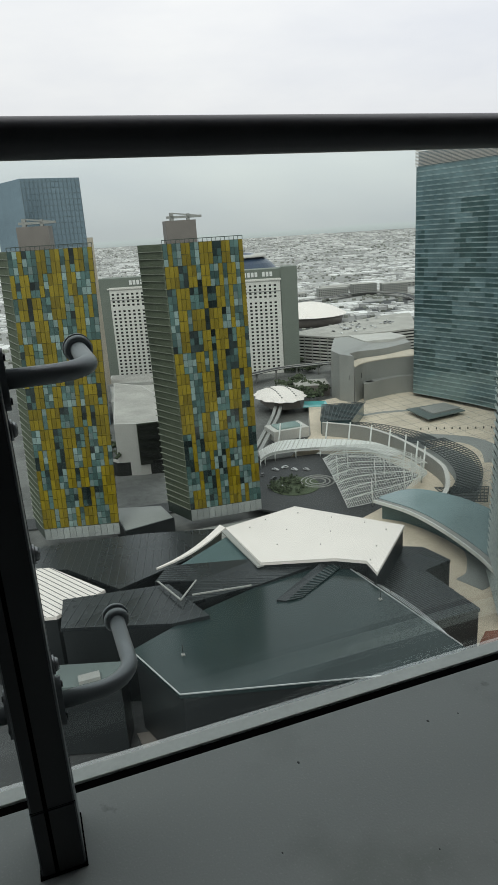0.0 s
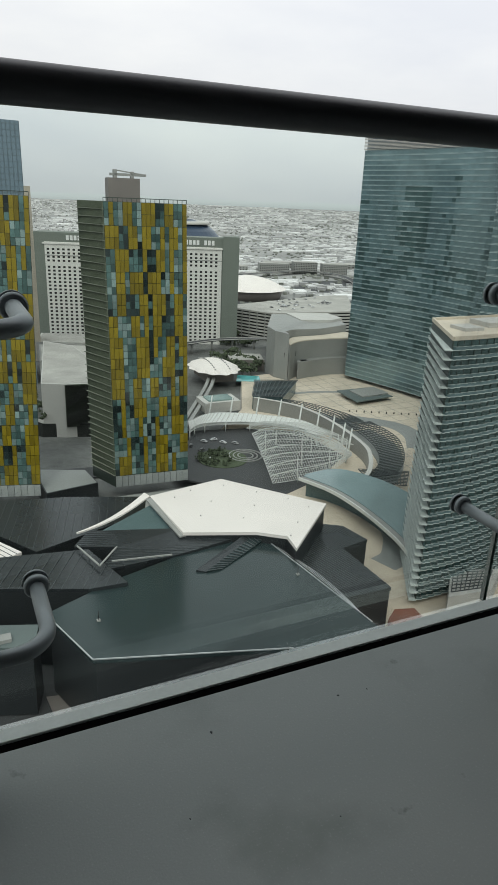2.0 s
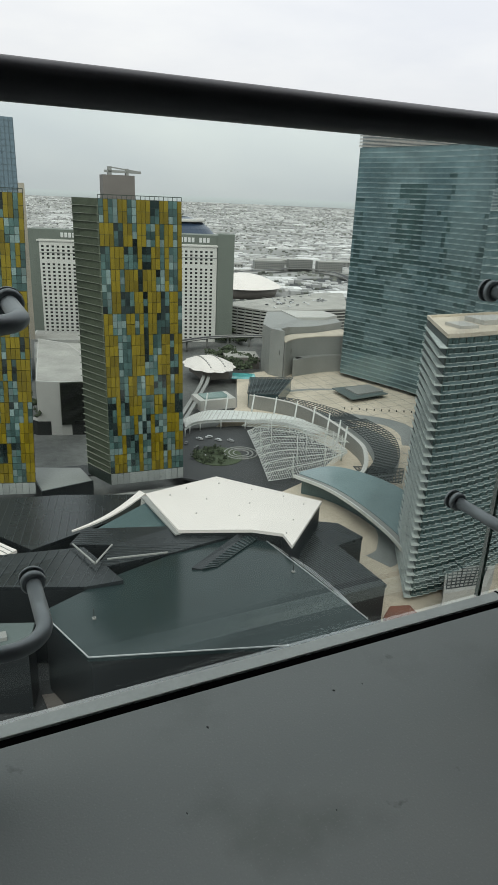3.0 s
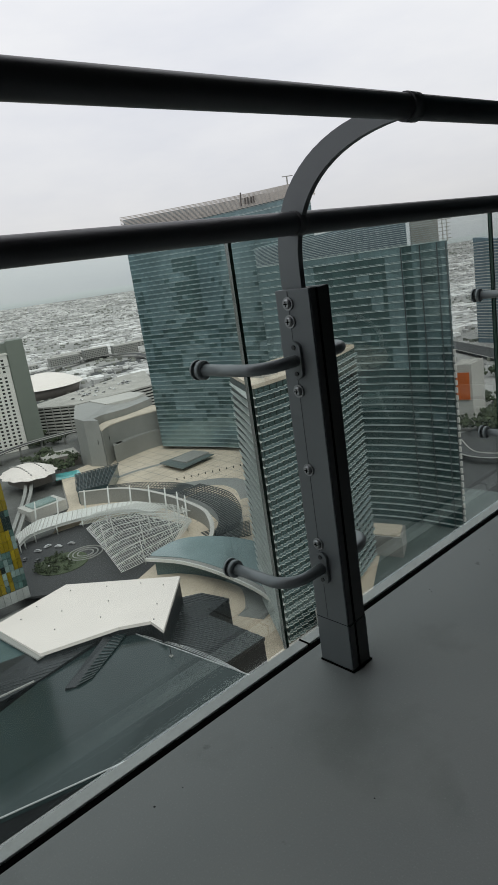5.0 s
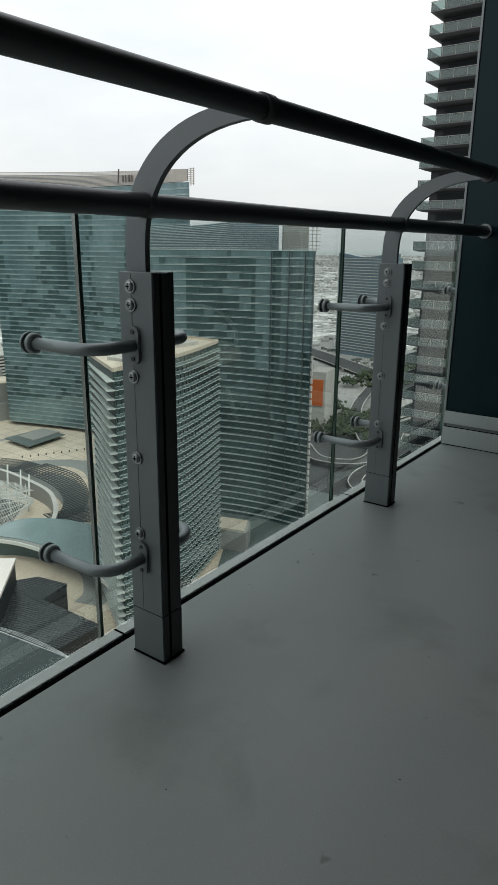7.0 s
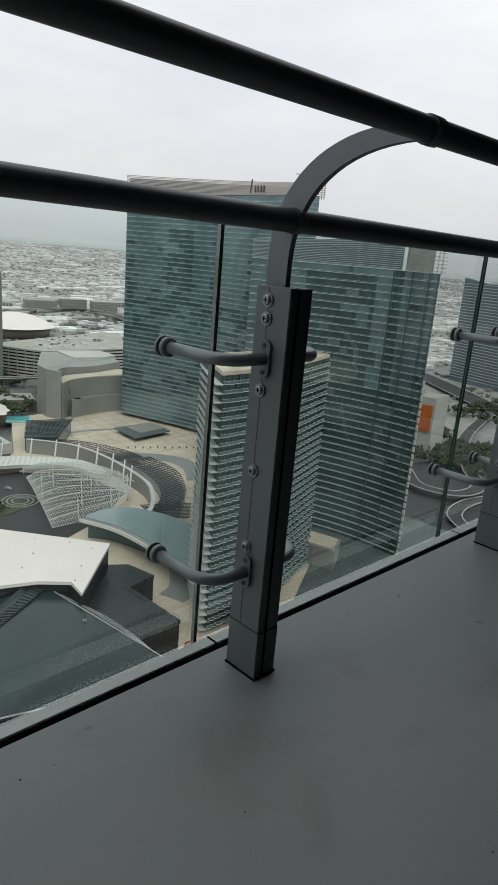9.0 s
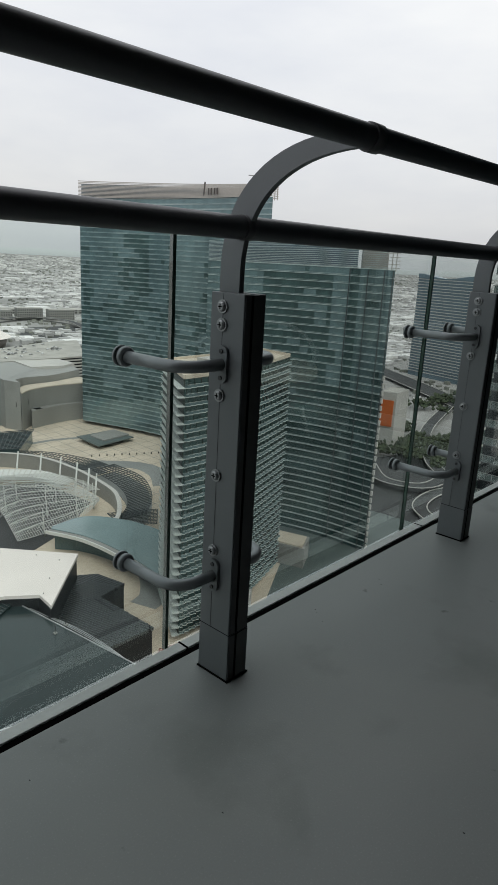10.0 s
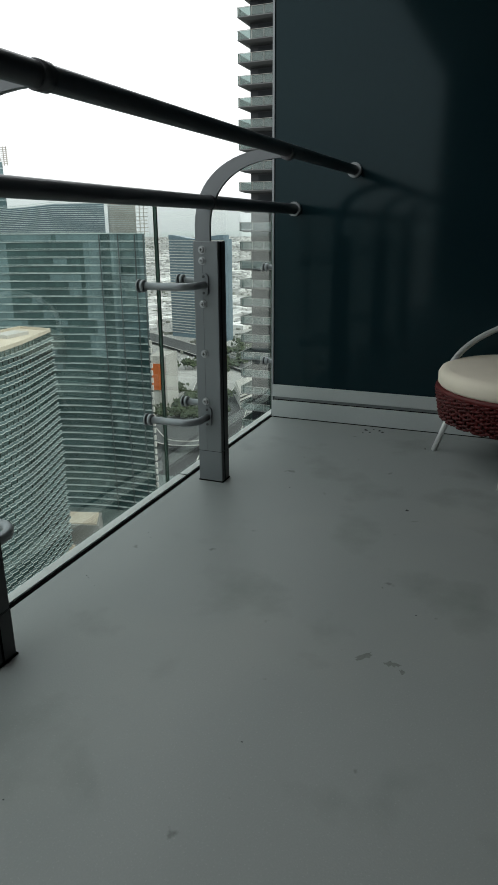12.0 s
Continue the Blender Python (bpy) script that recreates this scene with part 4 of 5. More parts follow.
tagged(part("balcony_edge", bm, M_BALEDGE, tc_, "pale zigzag balcony edges"), kind="stuff")
tagged(part("balcony_glass", gl, M_GLAZING, tc_, "blue-green balcony glass"), kind="stuff")
ea, eb = Vector((144.5, 162.3)), Vector((162, 194))
ed = (eb - ea).normalized()
en = Vector((-ed.y, ed.x))
# added matt panel: the shade between the end slabs is its dark colour
part("end_glazing", prism(BM(), [tuple(ea + ed * 0.3 + en * 0.02), tuple(eb + en * 0.02), tuple(eb + en * 0.12), tuple(ea + ed * 0.3 + en * 0.12)], C_Z0, C_Z1 - 0.3), M_ENDGLASS, tc_, "matt glazing panel coloured dark for shade behind the end balconies")
for k in range(C_N):
    z = C_Z0 + k * step
    ins = [ea + ed * (35.5 * i / 12) for i in range(13)]
    ins[0] = ea - ed * 1.2
    outs = [p + en * (2.7 - 0.15 * i) for i, p in enumerate(ins)]
    slab = ribbon(BM(), ins, outs, z, z + 0.34)
    ribbon(slab, [p - en * 0.12 for p in outs], outs, z + 1.2, z + 1.28)
    for q in outs[::4]:
        beam(slab, (q.x, q.y, z + 0.3), (q.x, q.y, z + 1.2), 0.12, 0.12)
    part("end_balcony", slab, M_BALEDGE, tc_)


def balcony_tower():
    """The dark neighbouring tower with a stack of glazed balconies."""
    t = thing("balcony_tower", "dark tower with stacked grey glazed balconies", "tower")
    part("wall", box(BM(), 104.0, 130, 6, 43.5, G, 75), M_DARKTOWER, t)
    for k in range(-20, 25):
        z = 0.6 + k * 2.97
        bm = BM()
        quad_solid(bm, [(102.2, 8), (110, 8), (110, 43.8), (102.2, 43.8)], [(101.4, 8), (110, 8), (110, 44.5), (101.4, 44.5)], z - 0.12, z + 0.12)
        box(bm, 101.4, 110, 8, 44.5, z + 0.12, z + 0.26)
        b = part("balcony_slab", bm, M_SLAB, t)
        part("balcony_front", box(BM(), 101.42, 101.47, 8, 44.48, z + 0.3, z + 1.36), M_BALGLASS, b)
        part("balcony_side", box(BM(), 101.48, 110, 44.42, 44.47, z + 0.3, z + 1.36), M_BALGLASS, b)
        bm = BM()
        for j in range(13):
            box(bm, 101.36, 101.42, 20.7 + j * 1.96 - 0.03, 20.7 + j * 1.96 + 0.03, z + 0.2, z + 1.42)
        for j in range(4):
            box(bm, 101.9 + j * 1.9, 101.96 + j * 1.9, 44.48, 44.54, z + 0.2, z + 1.42)
        box(bm, 101.36, 101.44, 8, 44.54, z + 1.38, z + 1.44)
        box(bm, 101.44, 110, 44.46, 44.54, z + 1.38, z + 1.44)
        part("balcony_rail", bm, M_GREYMETAL, b)
        part("door_glass", box(BM(), 103.9, 104.0, 35, 42.2, z + 0.4, z + 2.6), M_BALDOOR, b)
    return t


balcony_tower()


def far_hotel():
    t = thing("slab_hotel", "blue-grey slab hotel with white floor lines and curved roof", "hotel", frame_at(820, 450, G, 800, 362))
    W, H = 92, 130
    part("wall", box(BM(), 0, W, 0, 18, 0, H), M_TOWERBLUE, t)
    bm = BM()
    for k in range(34):
        box(bm, -0.4, W + 0.4, -0.8, 0.2, 6 + k * 3.7, 6.9 + k * 3.7)
    tagged(part("floor_band", bm, M_CONCLIGHT, t, "white floor bands"), kind="stuff")
    bm = BM()
    outline = [(0, H)] + [(W * i / 12, H + 3 + 2.5 * math.cos(i / 12 * 2 * math.pi)) for i in range(13)] + [(W, H)]
    va = [bm.verts.new((x, -0.6, z)) for x, z in outline]
    vb = [bm.verts.new((x, 12, z)) for x, z in outline]
    for i in range(len(outline)):
        j = (i + 1) % len(outline)
        bm.faces.new((va[i], va[j], vb[j], vb[i]))
    bm.faces.new(va)
    bm.faces.new(vb[::-1])
    part("curved_roof", bm, M_TOWERBLUE, t)


far_hotel()


# ---- the angular shopping hall ----
def hall(name, label, outline, tops, mat, z0=-139.0, edge=(), ribs=0, rib_dir=0.0):
    t = thing(name, label, "roof")
    part("roof", sheet(BM(), outline, tops, 1.2), mat, t)
    cx, cy = sum(p[0] for p in outline) / len(outline), sum(p[1] for p in outline) / len(outline)
    inner = [(x + (cx - x) * 0.02, y + (cy - y) * 0.02) for x, y in outline]
    part("wall", prism(BM(), inner, z0, [z - 1.3 for z in tops]), M_WALLDARK, t)
    for i in edge:
        j = (i + 1) % len(outline)
        part("edge_trim", beam(BM(), (*outline[i], tops[i] + 0.15), (*outline[j], tops[j] + 0.15), 0.3, 0.3), M_EDGE, t)
    if ribs:
        # standing seams clipped to the outline
        d = Vector((math.cos(radians(rib_dir)), math.sin(radians(rib_dir))))
        s = Vector((-d.y, d.x))
        pts = [Vector(p) for p in outline]
        lo, hi = min(p.dot(s) for p in pts), max(p.dot(s) for p in pts)
        bm = BM()
        for k in range(1, ribs):
            c = lo + (hi - lo) * k / ribs
            cuts = []
            for i in range(len(pts)):
                a, b = pts[i], pts[(i + 1) % len(pts)]
                da, db = a.dot(s) - c, b.dot(s) - c
                if da * db < 0:
                    f = da / (da - db)
                    q = a.lerp(b, f)
                    cuts.append((q.dot(d), q, tops[i] + (tops[(i + 1) % len(pts)] - tops[i]) * f))
            cuts.sort(key=lambda q: q[0])
            for a, b in zip(cuts[::2], cuts[1::2]):
                beam(bm, (a[1].x, a[1].y, a[2] + 0.06), (b[1].x, b[1].y, b[2] + 0.06), 0.16, 0.2)
        tagged(part("standing_seam", bm, M_SEAM, t, "raised roof seams"), kind="stuff")
    return t


M_SEAM = material("roof_seam", (0.085, 0.095, 0.098), 0.4, 0.4, 0.1, 0.3)

big = hall("dark_metal_roof", "large smooth dark zinc roof with bright edge", [(93.2, 191.6), (101.5, 131.1), (108, 100), (74.6, 129.0), (24.0, 143.9), (15.7, 168.5), (40.6, 180), (67, 188)], [-112] * 8, M_DARKROOF, edge=(0, 3, 4))
white = hall("white_roof", "white angular membrane roof with small vents", [(63.5, 226.7), (95.7, 233.0), (125.1, 197.3), (97.7, 170.5), (98.7, 179.2), (90.0, 185.7), (65.9, 194.2)], [-108] * 7, M_WHITEROOF)
rng = random.Random(3)
for x, y in ((72, 222), (80, 226), (94, 226), (104, 216), (113, 206), (117, 197), (107, 187), (100, 179), (90, 197), (76, 204), (84, 214), (98, 205)):
    part("roof_vent", tube(BM(), [(x, y, -108), (x, y, -107.6)], 0.22, 8), M_CONC, white)
hall("dark_roof", "dark wet-looking zinc roof", [(-10, 254), (34.7, 246), (64.6, 236), (60, 222), (37.1, 213.2), (18.3, 206.1), (3.2, 228.7), (-14, 236)], [-112.5] * 8, M_DARKROOF2, ribs=26, rib_dir=75)
hall("spike_roof", "dark folded spike roof", [(-0.3, 203.1), (33.9, 197.5), (41.1, 174.1), (29.7, 175.4), (-2.4, 188.6)], [-110, -110, -110.5, -111, -111.6], M_DARKROOF2, ribs=16, rib_dir=60)
hall("ridge_roof", "dark ridged zinc roof", [(29.8, 200.3), (36.5, 209.4), (67.2, 199.7), (91.7, 190.1), (62, 186), (34.6, 184.4), (43.2, 195.5)], [-109.6, -109.6, -109.3, -110.6, -111.3, -111, -110], M_DARKROOF2, ribs=18, rib_dir=-20)
hall("ribbed_roof", "dark ribbed metal roof wing", [(107.4, 190.2), (123.2, 201.2), (132.4, 195.5), (135.3, 182.6), (122.9, 180.3), (124.1, 151.9), (107.1, 151.9), (100, 172)], [-118] * 8, M_DARKROOF2, ribs=34, rib_dir=-75)
hall("pale_roof", "pale ribbed roof wedge", [(-16, 236), (-2.5, 231.7), (13.7, 206.5), (-3.1, 196.7), (-16, 200)], [-111.8] * 5, M_WHITEROOF, ribs=16, rib_dir=-60)
low = hall("low_grey_block", "grey-green service block beside the hall", [(-12, 168), (11, 160.2), (14, 170), (-9, 178)], [-116] * 4, M_TEALPAVE)
part("roof_unit", box(BM(), 0, 6, 164.5, 167.5, -116, -114.9), M_CONC, low, "grey rooftop unit")

tagged(part("service_court", prism(BM(), [(-90, 60), (112, 60), (118, 130), (108, 280), (-90, 300)], G - 0.6, -139.6), M_ROAD), "dark asphalt service court round the angular hall", "pavement", kind="structure")
tagged(part("court_patch", prism(BM(), [(14, 167), (29, 164), (28, 158), (15, 158)], -139.8, -139.4), M_PLANT), "worn reddish paving patch in the service court", "paving", kind="structure")
# curved white strip sweeping down from the white roof, and the glazing under it
bm = BM()
rows = []
for i in range(15):
    f = i / 14
    x, y, z = 63.5 - 31 * f, 226.7 - 17 * f - 10 * math.sin(f * math.pi) * 0.25, -108 - 1.8 * math.sin(f * math.pi / 2)
    w = 3.2 * (1 - f) + 0.5
    rows.append([bm.verts.new(v) for v in ((x, y, z), (x - 0.3 * w, y + w, z), (x - 0.3 * w, y + w, z - 0.6), (x, y, z - 0.6))])
for a, b in zip(rows, rows[1:]):
    for j in range(4):
        bm.faces.new((a[j], b[j], b[(j + 1) % 4], a[(j + 1) % 4]))
bmesh.ops.recalc_face_normals(bm, faces=bm.faces[:])
strip = tagged(part("roof_strip", bm, M_WHITEROOF), "curved white roof strip sweeping down from the white roof", "roof")
gable = thing("glazed_gable", "dark glazed gable under the white roof with pale rafter", "gable")
part("glazing", sheet(BM(), [(62.5, 222), (66.5, 194.5), (36, 208)], [-109.5, -111, -111.5], 0.4), M_TEALROOF, gable)
part("rafter", beam(BM(), (63.0, 225, -108.4), (66.2, 194.0, -109.4), 3.4, 0.6), M_CONC, gable)
ridge = thing("ridge_frame", "grey metal edge frames on the ridged roof", "roof frame")
for a, b in (((30.5, 198.6), (34.7, 183.7)), ((34.7, 183.7), (42.5, 193.6)), ((38.8, 185.1), (58.0, 182.3))):
    part("edge_bar", beam(BM(), (*a, -108.7), (*b, -108.7), 0.5, 0.4), M_CONC, ridge)
# folded monitors and small fittings on the dark roof
mon = thing("roof_monitor", "long low dark roof monitor with ribbed glazing", "roof monitor")
part("body", sheet(BM(), [(63.5, 174.5), (88, 189.2), (90.5, 188.4), (66.5, 173)], [-111.2, -109.6, -110.8, -111.7], 1.0), M_DARKROOF2, mon)
part("glazing", sheet(BM(), [(66.5, 173), (90.5, 188.2), (91.5, 184.5), (72, 173)], [-111.5, -110.4, -111.2, -111.8], 0.4), M_DARKROOF, mon)
bm = BM()
for k in range(16):
    f = k / 15
    a, b = Vector((66.5, 173, -111.3)).lerp(Vector((90.5, 188.2, -110.2)), f), Vector((72, 173, -111.6)).lerp(Vector((91.5, 184.5, -111.0)), f)
    beam(bm, a, b, 0.22, 0.22)
part("glazing_bars", bm, M_SEAM, mon)
fold = thing("folded_roof_edge", "dark folded roof edge with thin bright seams", "roof")
for k in range(6):
    f, g = k / 6, (k + 1) / 6
    inner = [Vector((93.6 + 8.2 * i / 12 + (f * 5.4) * math.sin(math.pi * (0.12 + 0.8 * i / 12)), 191.2 - 60 * i / 12)) for i in range(13)]
    outer = [Vector((93.6 + 8.2 * i / 12 + (g * 5.4) * math.sin(math.pi * (0.12 + 0.8 * i / 12)), 191.2 - 60 * i / 12)) for i in range(13)]
    part("fold", ribbon(BM(), inner, outer, -114.5 - k * 0.5, -112.4 - k * 0.55), M_DARKROOF2, fold)
    if k % 2:
        bm = BM()
        for a, b in zip(outer, outer[1:]):
            beam(bm, (a.x, a.y, -112.3 - k * 0.55), (b.x, b.y, -112.3 - k * 0.55), 0.2, 0.16)
        part("seam", bm, M_EDGE, fold, "thin bright seam")
for x, y in ((98.3, 163.5), (93.5, 161.5), (29, 160), (33, 192)):
    v = thing("roof_mast", "thin dark rooftop mast", "mast", group="rooftop masts")
    part("mast", tube(BM(), [(x, y, -112), (x, y, -108.6)], 0.12, 6), M_WINDOW, v)
    part("foot", box(BM(), x - 0.5, x + 0.5, y - 0.5, y + 0.5, -112, -111.6), M_CONC, v)

# ---- plaza ----
tagged(part("plaza", prism(BM(), [(112, 120), (172, 130), (215, 160), (330, 300), (345, 500), (215, 480), (180, 400), (120, 330), (112, 260)], G - 1, -136.0), M_PLAZA), "beige stone plaza paving", "plaza", kind="structure")
tagged(part("forecourt", prism(BM(), [(100, 300), (140, 262), (170, 275), (200, 300), (196, 345), (165, 362), (105, 372)], -137, -135.9), M_ROAD), "dark forecourt paving", "pavement", kind="structure")
tagged(part("planting_bed", prism(BM(), arc(132, 318, 14, 0, 330, 24), -136, -135.6), M_SHRUB), "round planted bed in the forecourt", "planting", kind="structure")
bm = BM()
for r in (4, 6.5, 9):
    ring = [Vector((146 + r * math.cos(a), 318 + r * 1.0 * math.sin(a))) for a in [2 * math.pi * k / 32 for k in range(33)]]
    ribbon(bm, ring, [Vector((146 + (r + 0.7) * math.cos(a), 318 + (r + 0.7) * math.sin(a))) for a in [2 * math.pi * k / 32 for k in range(33)]], -135.9, -135.4)
tagged(part("round_fountain", bm, M_CONC), "round grey stone fountain rings in the forecourt", "fountain")
# open joints between the plaza slabs
bm = BM()
for k in range(26):
    y = 196 + k * 11
    beam(bm, (206 + max(0, 300 - y) * -0.15, y, -135.99), (min(338, 232 + (y - 160) * 0.75), y + 10, -135.99), 0.35, 0.04)
for k in range(11):
    x = 214 + k * 11
    beam(bm, (x, 230 + k * 9, -135.985), (x + 8, 470, -135.985), 0.35, 0.04)
tagged(part("paving_joint", bm, M_PAVEGREY), "thin grey joints between the plaza slabs", "paving", kind="stuff")
rng = random.Random(8)
for k in range(16):
    b = thing("bollard", "small dark bollard on the plaza", "bollard", group="plaza bollards")
    part("post", tube(BM(), [(250 + k * 4.6, 372 - k * 2.4, -136), (250 + k * 4.6, 372 - k * 2.4, -134.7)], [0.42, 0.35], 8), M_WINDOW, b)
# darker paving bands across the plaza
for lay, (pts, w) in enumerate((([(225, 424), (250, 424), (275, 416), (288, 408)], 2.2), ([(240, 360), (262, 338), (262, 315), (250, 295)], 7), ([(168, 245), (172, 215), (160, 195), (150, 190)], 6)), start=1):
    c = resample(pts, 16)
    nn = normals(c)
    tagged(part("paving_band", ribbon(BM(), [p - q * w for p, q in zip(c, nn)], [p + q * w for p, q in zip(c, nn)], -136.2, -135.95 + 0.02 * lay), M_PAVEGREY), "grey paving band across the beige plaza", "paving", kind="structure")

tagged(part("tower_paving", prism(BM(), [(168, 126), (178, 152), (222, 178), (262, 262), (310, 250), (320, 120), (230, 95)], G - 0.5, -135.7), M_TEALPAVE), "blue-grey paving between the towers", "pavement", kind="structure")


def spline_pair(a, b, n):
    return resample(a, n), resample(b, n)


WALL_LINE = [(186, 394.5), (205, 370), (210.5, 335), (207, 294), (199, 274), (184.5, 255), (168, 245)]
wl_in = resample(WALL_LINE, 40)
wl_n = normals(wl_in)
walkway = thing("ring_wall", "tall pale grey curved wall round the forecourt", "wall")
part("wall", ribbon(BM(), wl_in, [p + q * 1.6 for p, q in zip(wl_in, wl_n)], -136, -126.8), M_GREYMETAL, walkway)
part("coping", ribbon(BM(), [p - q * 0.3 for p, q in zip(wl_in, wl_n)], [p + q * 2.0 for p, q in zip(wl_in, wl_n)], -126.8, -126.5), M_CONCLIGHT, walkway)

can_in, can_out = spline_pair([(125, 353), (138, 362), (166, 356), (189, 340), (193, 319)], [(130, 369), (150, 381), (175, 371), (199, 350), (204, 322)], 40)
canopy = thing("curved_canopy", "white curved canopy on columns over the forecourt", "canopy")
part("roof", ribbon(BM(), can_in, can_out, -130.6, -130.0), M_STEELWHITE, canopy)
part("fascia", ribbon(BM(), [p * 1.003 for p in can_in], can_in, -131.6, -129.7), M_STEELWHITE, canopy)
for k in range(0, 41, 5):
    for q in (can_in[k], can_out[k]):
        part("column", tube(BM(), [(q.x, q.y, -135.9), (q.x, q.y, -130.2)], 0.35, 8), M_STEELWHITE, canopy)
bm = BM()
for a, b in zip(can_in, can_out):
    beam(bm, (a.x, a.y, -129.8), (b.x, b.y, -129.8), 0.25, 0.4)
tagged(part("roof_rib", bm, M_CONCLIGHT, canopy), kind="stuff")


def lattice(name, label, pt, nu, nv, mat, w, category):
    """A grid of bars over a patch pt(u, v)."""
    t = thing(name, label, category)
    bm = BM()
    for i in range(nu + 1):
        for j in range(nv):
            beam(bm, pt(i / nu, j / nv), pt(i / nu, (j + 1) / nv), w, w)
    tagged(part("rib", bm, mat, t), kind="stuff")
    bm = BM()
    for j in range(nv + 1):
        for i in range(nu):
            beam(bm, pt(i / nu, j / nv), pt((i + 1) / nu, j / nv), w * 0.7, w * 0.7)
    tagged(part("purlin", bm, mat, t), kind="stuff")
    return t


def patch(c00, c10, c11, c01, bulge):
    c = [Vector(q) for q in (c00, c10, c11, c01)]

    def pt(u, v):
        p = c[0] * (1 - u) * (1 - v) + c[1] * u * (1 - v) + c[2] * u * v + c[3] * (1 - u) * v
        p.z += bulge * 4 * u * (1 - u) + 0.5 * bulge * 4 * v * (1 - v)
        return p
    return pt


def between(a, b, z, bulge=0.0):
    """A patch between two curved lines."""
    la, lb = resample(a, 60), resample(b, 60)

    def pt(u, v):
        i = min(int(u * 60), 59)
        f = u * 60 - i
        q = la[i].lerp(la[i + 1], f).lerp(lb[i].lerp(lb[i + 1], f), v)
        return Vector((q.x, q.y, z + bulge * math.sin(math.pi * v)))
    return pt


def folded(pt, folds, height):
    """The patch pt raised into folds along v."""
    def out(u, v):
        p = pt(u, v)
        p.z += height * abs(math.sin(folds * math.pi * v))
        return p
    return out


FAN_TOP = [(159, 338), (170, 341), (187, 330), (198, 310), (198, 290)]
FAN_LOW = [(138, 267), (150, 267), (165, 269), (181, 276), (197, 287)]
fan_pt = between(FAN_TOP, FAN_LOW, -130.5, 1.2)
fan = lattice("fan_trellis", "white steel fan trellis over the forecourt", fan_pt, 44, 16, M_STEELWHITE, 0.2, "trellis")
for k in range(7):
    v = (k + 0.4) / 7
    low = [fan_pt(i / 20, v) for i in range(21)]
    high = [p + Vector((0, 0, 2.6 * math.sin(math.pi * min(1, 0.12 + 0.88 * i / 20)))) for i, p in enumerate(low)]
    part("main_rib", tube(BM(), high, 0.22, 6), M_STEELWHITE, fan)
    bm = BM()
    for i in range(20):
        beam(bm, low[i], high[i + 1] if i % 2 else high[i], 0.16, 0.16)
    part("rib_web", bm, M_STEELWHITE, fan)
for f, g in ((0.12, 0.35), (0.3, 0.15), (0.42, 0.6), (0.55, 0.3), (0.66, 0.75), (0.3, 0.92), (0.78, 0.4), (0.88, 0.6)):
    q = fan_pt(f, g)
    part("mast", tube(BM(), [(q.x + 1.5, q.y + 1, -136), (q.x, q.y, -120)], [0.42, 0.2], 8), M_STEELWHITE, fan)
lattice("curved_trellis", "white steel trellis ring inside the curved wall", between([(158, 344), (176, 330), (186, 312), (190, 296)], [(178, 352), (198, 340), (206, 318), (205, 298)], -129.2, 1.6), 30, 5, M_STEELWHITE, 0.24, "trellis")
mast_line = resample([(150, 384), (178, 372), (198, 350), (205, 322), (202, 298)], 8)
for q in mast_line:
    m = thing("leaning_mast", "white leaning steel mast on the forecourt", "mast", group="forecourt masts")
    part("mast", tube(BM(), [(q.x - 2, q.y - 2, -136), (q.x + 2.0, q.y + 1.5, -119.5)], [0.7, 0.4], 8), M_STEELWHITE, m)
lattice("dark_pergola", "dark steel lattice pergola curved along the wall", between([(224, 334), (219, 300), (207, 275), (188, 258)], [(242, 335), (240, 304), (224, 275), (205, 256)], -130.5), 34, 8, M_LATTICE, 0.45, "pergola")
lattice("dark_pergola_low", "dark steel lattice pergola by the crescent tower", patch((190, 270, -131), (214, 258, -131), (201, 243, -131), (186, 252, -131), 0.0), 12, 10, M_LATTICE, 0.45, "pergola")
lattice("dark_pergola_strip", "dark steel lattice strip behind the curved wall", between([(192, 398), (210, 372), (216, 345), (222, 336)], [(207, 400), (224, 382), (236, 354), (238, 337)], -130.5), 36, 5, M_LATTICE, 0.45, "pergola")
lattice("dark_pergola_roof", "dark steel lattice roof on the plaza", patch((186, 397, -126), (205.5, 435, -126), (237, 425, -126), (206, 388, -126), 0.0), 14, 10, M_LATTICE, 0.5, "pergola")
tagged(part("pergola_pavilion", prism(BM(), [(187, 398), (206, 434), (235, 424), (206, 389.5)], -136, -126.8), M_TEALROOF), "dark glazed pavilion under the lattice roof", "pavilion")
for a, b in (([(224, 334), (219, 300), (207, 275), (188, 258)], [(242, 335), (240, 304), (224, 275), (205, 256)]), ([(192, 398), (210, 372), (216, 345), (222, 336)], [(207, 400), (224, 382), (236, 354), (238, 337)])):
    la, lb = spline_pair(a, b, 24)
    tagged(part("pergola_paving", ribbon(BM(), la, lb, -136, -135.6), M_PAVEGREY), "dark grey paving under the pergola", "paving", kind="structure")

# teal curved canopy
teal = thing("teal_canopy", "curved blue-green glass canopy with pale edge ribs", "canopy")
edge_in = resample([(150.5, 259), (158, 240), (160, 216), (158, 189), (152, 168)], 24)
edge_out = resample([(153, 261), (172, 261), (185, 240), (187, 212), (176, 178)], 24)
part("glass", ribbon(BM(), edge_in, edge_out, -125.6, -125.0), M_CANOPYGLASS, teal)
part("edge_band", ribbon(BM(), [p + Vector((-2.6, 0)) for p in edge_in], edge_in, -126.6, -125.4), M_CONC, teal, "grey ribbed edge band")
part("edge_line", ribbon(BM(), [p + Vector((-3.2, 0)) for p in edge_in], [p + Vector((-2.6, 0)) for p in edge_in], -126.8, -125.2), M_STEELWHITE, teal)
